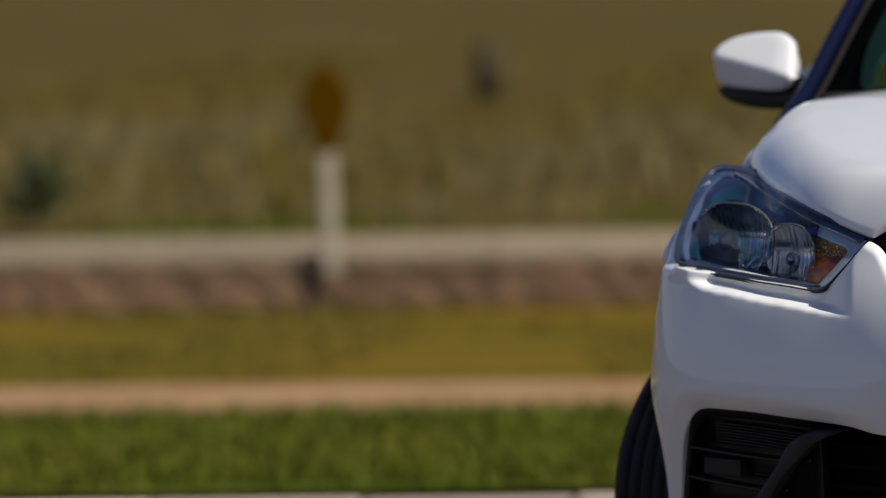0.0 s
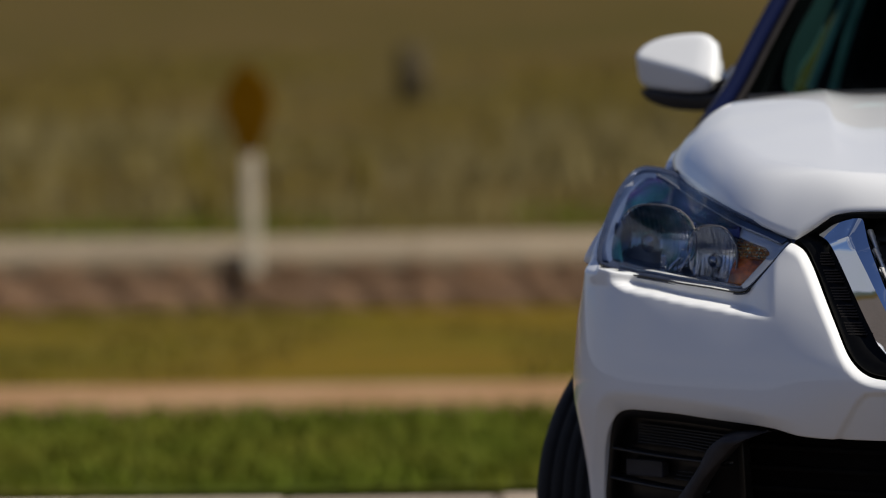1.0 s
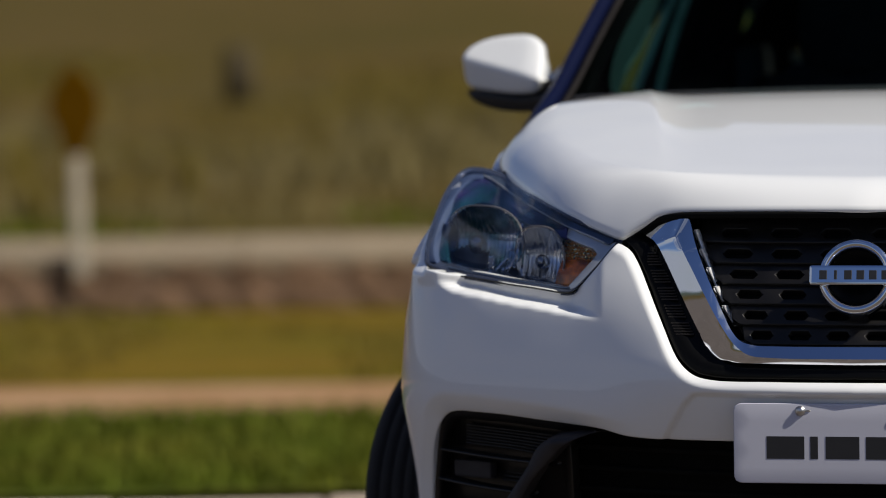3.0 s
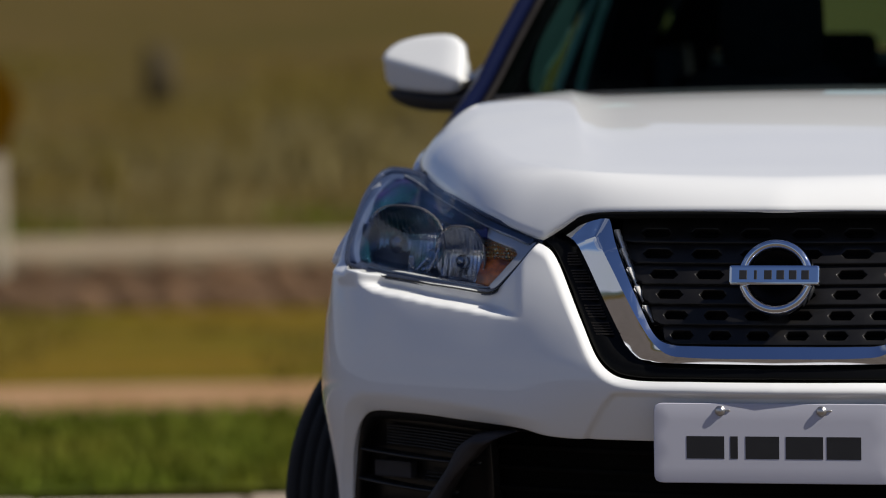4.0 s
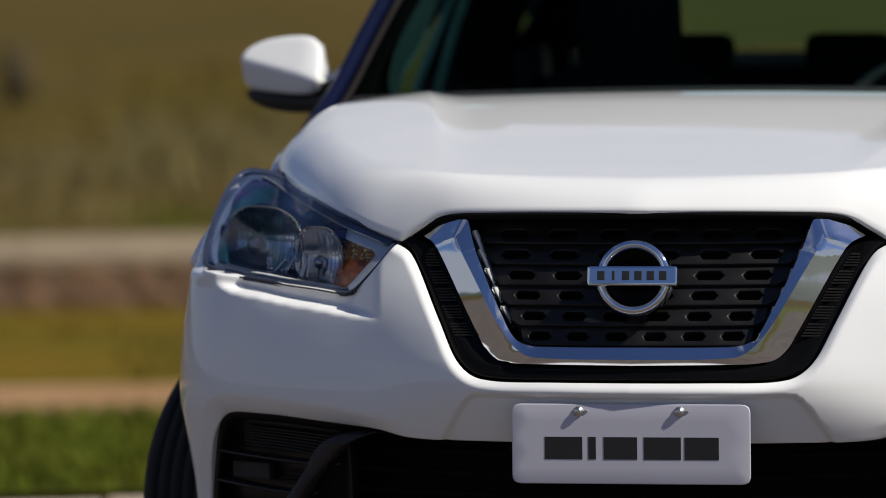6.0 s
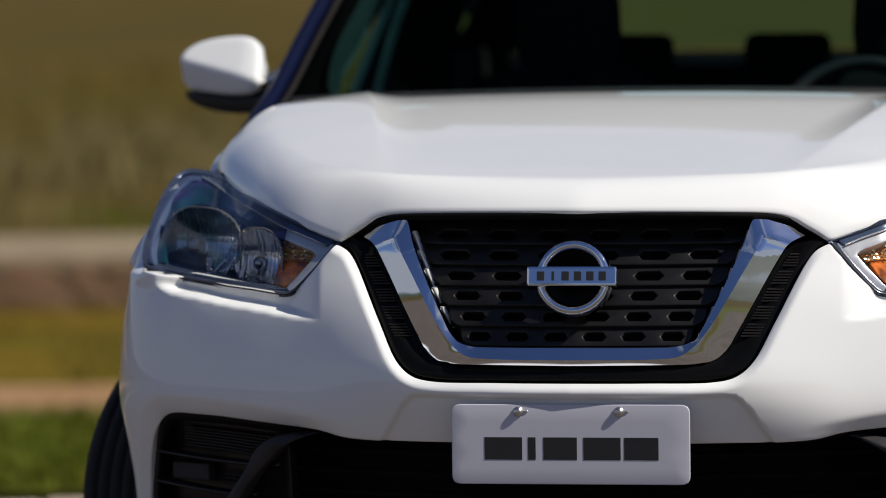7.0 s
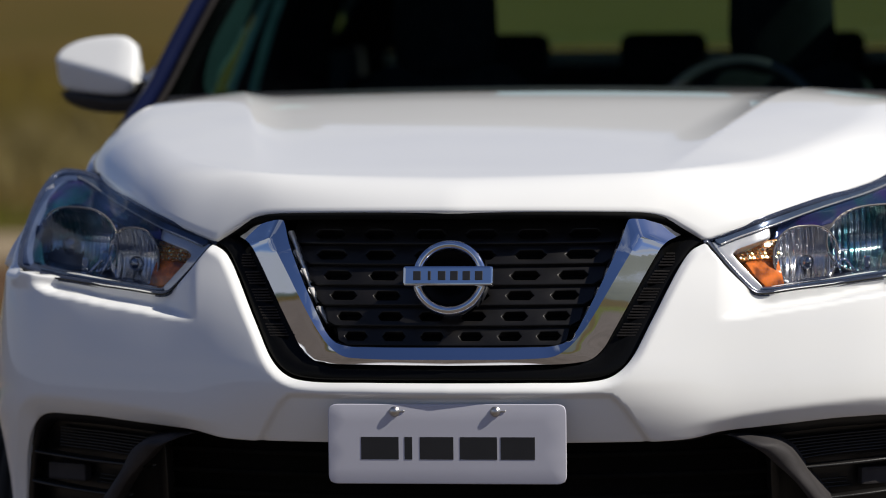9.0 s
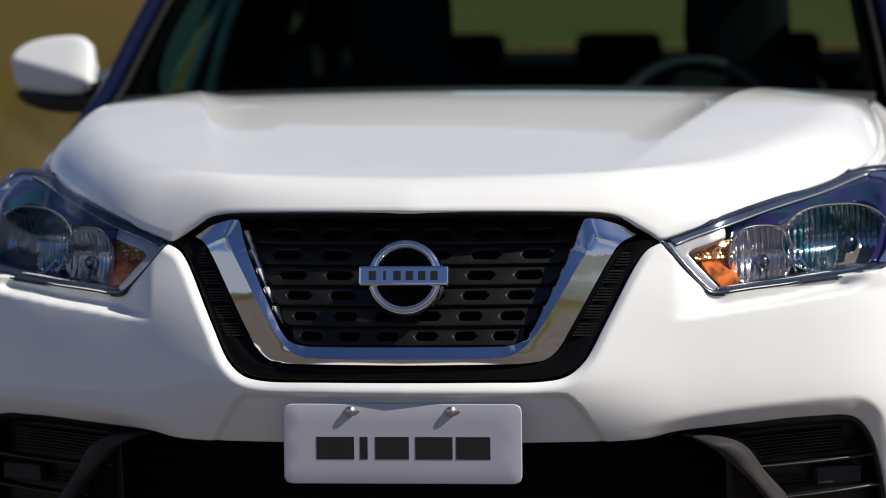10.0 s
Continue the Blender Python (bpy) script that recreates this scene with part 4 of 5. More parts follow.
def grille():
    # chrome frame: a rounded outer flank, a ridge, and an inner face
    def lean(z):
        return 0.17 * (0.84 - min(max(z, 0.68), 0.84))

    def run(pts, off, low):
        L = [(*q, off * min(1.0, k / 15) + 0.045 * max(0.0, 1 - k / 15)) for k, q in enumerate(pts)]
        L = [(-x, z, o) for x, z, o in L] + [(x, z, o) for x, z, o in reversed(L)][1:]
        return [front(px(x), z, o + lean(z) + (low - o - lean(z)) * smooth01((0.262 - abs(x)) / 0.085)) for x, z, o in L]

    out_l, rid_l, in_l = (np.array(catmull(c, 6)) for c in (CH_OUT, CH_RID, CH_IN))
    dense = [run(out_l, 0.048, 0.060)]
    for t in (1.0, 0.75, 0.5, 0.25, 0.0):
        dense.append(run(rid_l + (out_l - rid_l) * t, 0.017 * t, 0.018 + 0.0075 * t))
    for t in (0.33, 0.67, 1.0):
        dense.append(run(rid_l + (in_l - rid_l) * t, 0.006 * t, 0.018 + 0.012 * t))
    dense.append(run(in_l, 0.030, 0.046))
    verts, faces = loft(dense)
    g = part("grille", panel("grille", closed_line([(x, z) for x, z in dom([(0, .680), (.16, .680), (.20, .690), (.25, .775), (.295, .862), (.296, .902), (0, .902)])], 0.02, True),
                             lambda p, z: front(p, z, 0.085), 0.03, 0.001, 0.01), M_MATTBLACK, car, "black grille with hexagonal cells")
    me = mesh("chrome_frame", verts, faces)
    bm = bmesh.new()
    bm.from_mesh(me)
    for e in bm.edges:
        if e.calc_face_angle(0) > radians(32):
            e.smooth = False
    bm.to_mesh(me)
    bm.free()
    part("chrome_frame", me, M_CHROME, g, "polished chrome V-shaped frame")
    # black surround between bumper and chrome
    outer = [np.array((0, 0.634))] + [np.array(q) for q in catmull(dom([(x, z + 0.004) for x, z in reversed(SURROUND)]), 6)][1:]
    outer += [np.array(q) for q in catmull(dom([(0.408, 0.870), (0.382, 0.889), (0.354, 0.906), (0.326, 0.910), (0.24, 0.913), (0.12, 0.914), (0, 0.914)]), 6)]
    sur = mirrored(resample(outer, 0.010))
    xo_z, xo_x = (0.655, 0.660, 0.680, 0.708, 0.746, 0.787, 0.855, 0.870), (0.19, 0.232, 0.256, 0.273, 0.294, 0.316, 0.360, 0.392)

    def sur_map(p, z):
        xo = float(np.interp(z, xo_z, xo_x))
        deep = smooth01((xo - 0.004 - abs(A_ * math.sin(p / A_))) / 0.012) * smooth01((z - 0.655) / 0.010) * (1 - smooth01((z - 0.890) / 0.012))
        slope = 0.018 * smooth01((xo + 0.040 - abs(A_ * math.sin(p / A_))) / 0.036) * smooth01((z - 0.640) / 0.03)
        v = front(p, z, 0.028 + slope + 0.06 * deep)
        if z > 0.885:
            v.z -= 0.55 * (z - 0.885)
        return v
    part("surround", panel("surround", sur, sur_map, 0.011, 0.003, 0.03), M_GLOSSBLACK, g, "gloss black surround")
    # fine ribs at the sides of the surround
    for sd in (-1, 1):
        for i in range(5):
            bm = bmesh.new()
            for k in range(5):
                z = 0.701 + 0.0285 * i + 0.0046 * k
                x0 = float(np.interp(z, xo_z, xo_x)) + 0.012
                x1 = float(np.interp(z, (0.661, 0.725, 0.82), (0.303, 0.337, 0.385))) - 0.012
                c = front(px((x0 + x1) / 2), z, 0.0345)
                box(bm, sd * c.x, c.y, c.z, x1 - x0, 0.008, 0.0022, rot=pose(0, 0, 0, 0, 0, sd * 2))
            part("rib_block", bm, M_RIB, g)
    # horizontal slats and hexagonal cells
    spacing = (0.088, 0.086, 0.081, 0.076, 0.071, 0.066)
    zs = (0.868, 0.834, 0.800, 0.767, 0.733, 0.700)
    for r, (sp, z) in enumerate(zip(spacing, zs)):
        half = float(np.interp(z, (0.69, 0.75, 0.82, 0.862, 0.9), (0.189, 0.229, 0.261, 0.280, 0.284)))
        pts = [front(px(half * (k / 12 - 1)), z - 0.0165, 0.070) for k in range(25)]
        v, f = tube(pts, 0.004, 6, flat=(1.6, 0.8))
        part("slat", mesh("slat", v, f), M_MATTBLACK, g)
        cells = []
        for c in range(6):
            x = (c - 2.5) * sp
            hw = min(sp * 0.34, half - 0.007 - abs(x))
            hh = 0.0088
            cells.append([(px(x + a), z + b) for a, b in ((-hw, 0), (-hw * 0.66, -hh), (hw * 0.66, -hh), (hw, 0), (hw * 0.66, hh), (-hw * 0.66, hh))])
        lo_h, hi_h = 0.0135, 0.0135 if r else 0.024
        edge = [(0, z - lo_h), (px(half - 0.003), z - lo_h), (px(half + 0.003), z + hi_h), (0, z + hi_h)]
        part("crossbar", panel("crossbar", mirrored(resample(edge, 0.02)), lambda p, q: front(p, q, 0.060 + 0.25 * (q - z)), 0.018, 0.0022, 0.016, holes=cells), M_CELL, g)
    # bright fins chained along the inner wall of the frame, with a thin grey lip behind them
    wall_z, wall_x = (0.70, 0.737, 0.779, 0.818, 0.858, 0.89), (0.208, 0.229, 0.250, 0.268, 0.285, 0.296)
    for sd in (-1, 1):
        for i in range(5):
            z0 = 0.712 + 0.0315 * i
            rows = []
            for k in range(7):
                u = k / 6
                z = z0 + 0.036 * u
                x = float(np.interp(z, wall_z, wall_x)) - 0.0005
                y = 0.036 + lean(z) + 0.020 * (1 - u) + 0.004 * math.sin(math.pi * u)
                a, b = front(px(x), z, y), front(px(x - 0.0055), z, y + 0.012)
                rows.append([(sd * q.x, q.y, q.z) for q in (a, b, b + Vector((0.004, 0.002, 0)), a + Vector((0.004, 0.002, 0)))])
            v, f = loft(rows, True)
            part("fin", mesh("fin", v, f), M_FINPALE, g, "bright satin fin, pale in place of chrome reflections")
        lip = [front(px(float(np.interp(z, wall_z, wall_x)) - 0.0065), z, 0.060 + lean(z)) for z in (0.70, 0.74, 0.78, 0.82, 0.86)]
        v, f = tube([(sd * q.x, q.y, q.z) for q in lip], 0.0014, 6)
        part("grille_lip", mesh("grille_lip", v, f), M_GREYPLASTIC, g)
    # emblem
    tilt = Matrix.Translation((0, 0.018, 0.801)) @ pose(0, 0, 0, -13, 0, 0)
    v, f = lathe([(0.0525, 0.012), (0.0462, 0.010), (0.0462, 0.004), (0.050, -0.005), (0.0555, -0.0085), (0.061, -0.0065), (0.0645, -0.001), (0.0655, 0.006), (0.0655, 0.025)], 72)
    me = mesh("emblem", v, f)
    me.transform(tilt)
    e = part("emblem", me, M_CHROME, g, "round chrome badge with a cross bar")
    bm = box(bmesh.new(), 0, -0.012, 0, 0.152, 0.020, 0.033, 0.004, seg=3)
    bm.transform(tilt)
    part("badge_bar", bm, M_CHROME, e, "chrome cross bar")
    for i in range(6):
        bm = box(bmesh.new(), -0.0525 + 0.021 * i, -0.0225, 0.0, 0.013 if i != 1 else 0.005, 0.002, 0.0155, 0.0006, seg=1)
        bm.transform(tilt)
        part("dark_mark", bm, M_INK, e)
    v, f = lathe([(0.0005, 0.03), (0.05, 0.03), (0.0505, 0.028)], 40)
    me = mesh("badge_back", v, f)
    me.transform(tilt)
    part("badge_back", me, M_GLOSSBLACK, e, "black disc behind the badge")


grille()


# -- number plate --
def plate():
    hw, z0, z1, r = 0.2005, 0.4555, 0.5875, 0.010
    half = [(0, z0), (hw - r, z0), (hw - r * 0.3, z0 + r * 0.3), (hw, z0 + r), (hw, z1 - r), (hw - r * 0.3, z1 - r * 0.3), (hw - r, z1), (0, z1)]
    p = part("number_plate", panel("number_plate", mirrored(resample(half, 0.006)), lambda x, z: (x, -0.040, z), 0.03, 0.0015, 0.002), M_PLATE, car, "plain white plate with dark bars")
    p.location.z = 0.003
    for x0, x1 in ((-0.146, -0.082), (-0.072, -0.059), (-0.046, 0.011), (0.022, 0.085), (0.091, 0.149)):
        part("dark_bar", box(bmesh.new(), (x0 + x1) / 2, -0.0402, 0.5145, x1 - x0, 0.0006, 0.038, 0.0002, seg=1), M_INK, p)
    part("bracket", box(bmesh.new(), 0, -0.018, 0.53, 0.30, 0.040, 0.09, 0.004), M_BLACK, p, "black bracket behind the plate")
    for x in (-0.0885, 0.0825):
        v, f = lathe([(0.0003, -0.0055), (0.004, -0.0052), (0.0068, -0.0036), (0.0072, -0.001), (0.0088, -0.0008), (0.0088, 0.001)], 20)
        part("bolt", mesh("bolt", [Vector(q) + Vector((x, -0.0405, 0.5765)) for q in v], f), M_STEEL, p, "round steel bolt")
        part("shank", box(bmesh.new(), x + 0.013, -0.0405, 0.577, 0.008, 0.002, 0.003, 0.0008, seg=1), M_STEEL, p)


plate()


# -- lower intake --
def intake():
    out = dom([(0, 0.22), (0.3, 0.22), (0.6, 0.225), (0.79, 0.24), (0.815, 0.30), (0.81, 0.42), (0.80, 0.49), (0.775, 0.540), (0.735, 0.560), (0.66, 0.557), (0.56, 0.549), (0.45, 0.541), (0.38, 0.530), (0.2, 0.528), (0, 0.528)])
    it = part("lower_intake", panel("lower_intake", mirrored(resample(catmull(out, 6), 0.02)), lambda p, z: front(p, z, 0.13), 0.03, 0.004, 0.02), M_MATTBLACK, car, "black lower intake")

    def at(sd, x, z, off):
        q = front(px(x), z, off)
        return Vector((sd * q.x, q.y, q.z))

    def bar(pts, sd, radius, flat=None, n=8):
        return mesh("bar", *tube([at(sd, *q) for q in catmull(pts, 5)], radius, n, flat=flat))

    edge = catmull(LOW_EDGE[3:], 6)
    for sd in (-1, 1):
        # broad matt border inside the painted frame, wider at the corner
        rows = []
        for inward, off in ((-0.003, 0.022), (0.004, 0.024), (0.014, 0.032), (0.018, 0.050), (0.020, 0.11)):
            row = []
            for k, q in enumerate(edge):
                t = edge[min(k + 1, len(edge) - 1)] - edge[max(k - 1, 0)]
                n = np.array((-abs(t[1]), -abs(t[0]))) / max(1e-9, float(np.hypot(*t)))
                w = inward * (1 if inward < 0 else 0.35 + 0.65 * smooth01((q[0] - 0.42) / 0.1))
                row.append(at(sd, q[0] + n[0] * w, q[1] + n[1] * w, off))
            rows.append(row)
        part("lip", mesh("lip", *loft(rows)), M_INTAKE, it, "matt black border of the opening")
        # pocket behind the brace: a ribbed upper wall, two blades and a square panel
        pocket = dom([(0.53, 0.30), (0.80, 0.30), (0.80, 0.44), (0.785, 0.50), (0.75, 0.535), (0.66, 0.54), (0.53, 0.525)])
        me = panel("pocket", resample(catmull(pocket, 4), 0.015), lambda p, z: front(p, z, 0.075), 0.03, 0.002, 0.02)
        if sd < 0:
            me.transform(Matrix.Diagonal((-1, 1, 1, 1)))
            me.flip_normals()
        pk = part("pocket", me, M_INTAKE, it, "black pocket with fine ribs")
        for i in range(7):
            z0 = 0.511 - 0.0052 * i
            part("rib", bar([(0.545 + 0.006 * i, z0 - 0.004, 0.066 - 0.003 * i), (0.64, z0 + 0.003, 0.066 - 0.003 * i), (0.728, z0 + 0.008, 0.066 - 0.003 * i)], sd, 0.0019, n=6), M_INTAKE, pk)
        for z0, z1, x0, x1 in ((0.460, 0.4745, 0.552, 0.768), (0.404, 0.420, 0.60, 0.777), (0.350, 0.365, 0.63, 0.782)):
            part("blade", bar([(x0, z0, 0.042), ((x0 + x1) / 2, (z0 + z1) / 2 - 0.001, 0.040), (x1, z1, 0.044)], sd, 0.0085, (2.2, 0.55), 10), M_INTAKE, it, "slim black blade")
        c = at(sd, 0.715, 0.440, 0.055)
        part("square_panel", box(bmesh.new(), c.x, c.y, c.z, 0.085, 0.02, 0.030, 0.004, pose(0, 0, 0, 0, 0, sd * 28)), M_GREYPLASTIC, it, "grey square panel")
        for i in range(3):
            part("rib", bar([(0.600 + 0.004 * i, 0.434 - 0.007 * i, 0.062), (0.655 + 0.004 * i, 0.437 - 0.007 * i, 0.062)], sd, 0.0018, n=6), M_INTAKE, pk)
        # the brace: a broad smooth arm that sweeps down from the bumper
        left = catmull([(0.455, 0.5265), (0.480, 0.521), (0.514, 0.506), (0.546, 0.476), (0.580, 0.440), (0.615, 0.38), (0.64, 0.28)], 6)
        right = catmull([(0.470, 0.5290), (0.505, 0.5255), (0.543, 0.517), (0.569, 0.500), (0.594, 0.459), (0.624, 0.418), (0.665, 0.36), (0.69, 0.28)], 6)
        rows = [[], [], [], [], [], []]
        for k, a in enumerate(left):
            b = right[round(k * (len(right) - 1) / (len(left) - 1))]
            for r, (t, off) in enumerate(((0.0, 0.06), (0.0, -0.044), (0.06, -0.052), (0.5, -0.054), (0.92, -0.044), (1.0, 0.055))):
                rows[r].append(at(sd, *(a + (b - a) * t), off + 0.070 * (1 - smooth01(k / 12))))
        part("brace", mesh("brace", *loft(rows)), M_GREYPLASTIC, it, "dark grey diagonal brace")
    for i in range(6):
        z = 0.49 - 0.038 * i
        v, f = tube([front(px(0.56 * (k / 12 - 1)), z, 0.095) for k in range(25)], 0.006, 6)
        part("mesh_bar", mesh("mesh_bar", v, f), M_MATTBLACK, it)
    rows = []
    for z, off in ((0.30, 0.03), (0.27, -0.02), (0.23, -0.02), (0.20, 0.02), (0.19, 0.10)):
        rows.append([front(px(0.83 * (k / 30 - 1)), z, off) for k in range(61)])
    part("skid_lip", mesh("skid_lip", *loft(rows)), M_BLACK, it, "black lower lip")


intake()


# -- sides --
SIDE_Q = (0.22, 0.25, 0.45, 0.65, 0.78, 0.86, 0.91, 0.96, 1.00, 1.04)
FEN_X = (0.845, 0.855, 0.876, 0.885, 0.880, 0.866, 0.845, 0.812, 0.775, 0.748)
FEN_Z = (0.22, 0.25, 0.45, 0.65, 0.78, 0.86, 0.897, 0.920, 0.936, 0.945)
DOOR_X = (0.835, 0.845, 0.868, 0.882, 0.880, 0.874, 0.866, 0.853, 0.836, 0.822)
DOOR_Z = SIDE_Q


NOSE_X = (0.845, 0.855, 0.870, 0.880, 0.866, 0.834, 0.824, 0.815, 0.786, 0.748)


def side_map(sd, y, q):
    w, n = smooth01((y - 1.0) / 0.5), 1 - smooth01((y - 0.48) / 0.30)
    x = np.interp(q, SIDE_Q, FEN_X) * (1 - w) + np.interp(q, SIDE_Q, DOOR_X) * w
    x += n * (np.interp(q, SIDE_Q, NOSE_X) - x)
    z = np.interp(q, SIDE_Q, FEN_Z) * (1 - w) + np.interp(q, SIDE_Q, DOOR_Z) * w
    x -= 0.06 * smooth01((y - 3.5) / 0.8) + 0.004
    # the shoulder rises beside the bonnet towards the screen pillar
    g = smooth01((q - 0.90) / 0.14) * smooth01((y - 0.5) / 0.15) * (1 - smooth01((y - 1.36) / 0.03))
    ys = (.62, .72, .83, .95, 1.05, 1.12, 1.22, 1.37)
    x += g * (np.interp(y, ys, (.743, .773, .784, .777, .769, .757, .745, .745)) - x)
    z += g * (np.interp(y, ys, (.936, .948, .964, .990, 1.008, 1.023, 1.035, 1.041)) - z)
    return Vector((sd * x, y, z))


def arch(cy, a0, a1, r=0.365, n=18):
    return [(cy + r * math.cos(radians(a0 + (a1 - a0) * k / n)), 0.326 + r * math.sin(radians(a0 + (a1 - a0) * k / n))) for k in range(n + 1)]


def sides():
    for sd in (-1, 1):
        def put(name, outline, mat, label="", bev=0.004):
            me = panel(name, inset(resample(list(outline) + [outline[0]], 0.018)[:-1], bev), lambda y, q: side_map(sd, y, q), 0.035, bev, 0.025, flip=(sd, 0, 0))
            return part(name, me, mat, car, label)
        put("fender", [tuple(q) for q in catmull([(0.66, 1.036), (0.635, 1.020), (0.615, 0.99), (0.585, 0.95), (0.535, 0.905), (0.46, 0.865), (0.40, 0.83), (0.385, 0.80), (0.46, 0.78), (0.475, 0.66), (0.50, 0.55)], 5)] + arch(0.855, 148, 12) + [(1.22, 0.30), (1.36, 0.30), (1.37, 0.95), (1.33, 1.035)], M_PAINT, "white front fender")
        d = put("front_door", [(1.38, 0.34), (2.40, 0.34), (2.42, 0.98), (1.40, 0.98)], M_PAINT, "white front door")
        hx = side_map(sd, 2.25, 0.86)
        part("handle", box(bmesh.new(), hx.x + sd * 0.012, hx.y, hx.z, 0.022, 0.19, 0.028, 0.009), M_PAINT, d)
        d = put("rear_door", [(2.43, 0.34), (3.05, 0.34), (3.10, 0.45)] + arch(3.46, 158, 120, 0.37, 8) + [(3.40, 0.90), (3.40, 0.99), (2.44, 0.985)], M_PAINT, "white rear door")
        hx = side_map(sd, 3.2, 0.88)
        part("handle", box(bmesh.new(), hx.x + sd * 0.012, hx.y, hx.z, 0.022, 0.19, 0.028, 0.009), M_PAINT, d)
        put("quarter_panel", [(3.41, 0.99), (3.41, 0.86)] + arch(3.46, 88, 10, 0.37, 10) + [(3.86, 0.35), (4.12, 0.40), (4.17, 0.70), (4.15, 1.03)], M_PAINT, "white rear quarter panel")
        put("sill", [(1.22, 0.22), (3.08, 0.22), (3.08, 0.335), (1.22, 0.335)], M_BLACK, "black plastic sill cladding")
        for cy in (0.855, 3.46):
            a = [side_map(sd, y, q) + Vector((sd * 0.004, 0, 0)) for y, q in arch(cy, 172 if cy < 1 else 168, 10, 0.352, 28)]
            if cy < 1:
                a = [p for p in a if p.y > 0.56]
            v, f = tube(a, 0.018, 8)
            part("arch_trim", mesh("arch_trim", v, f), M_BLACK, car, "black wheel-arch cladding")
            v, f = lathe([(0.36, sd * 0.86), (0.37, sd * 0.55), (0.30, sd * 0.54), (0.001, sd * 0.54)], 40, "x")
            part("arch_liner", mesh("arch_liner", [Vector(q) + Vector((0, cy, 0.36)) for q in v if True], f), M_MATTBLACK, car)


sides()


# -- cabin --
PILLAR = [(.806, 1.32, .985), (.778, 1.46, 1.058), (.750, 1.62, 1.161), (.719, 1.78, 1.265), (.672, 2.00, 1.405), (.622, 2.22, 1.492)]
RAIL = [(.622, 2.22, 1.492), (.598, 2.55, 1.535), (.592, 3.0, 1.535), (.60, 3.45, 1.515), (.625, 3.80, 1.47)]
DPIL = [(.625, 3.80, 1.47), (.68, 3.98, 1.30), (.735, 4.08, 1.15), (.77, 4.12, 1.03)]


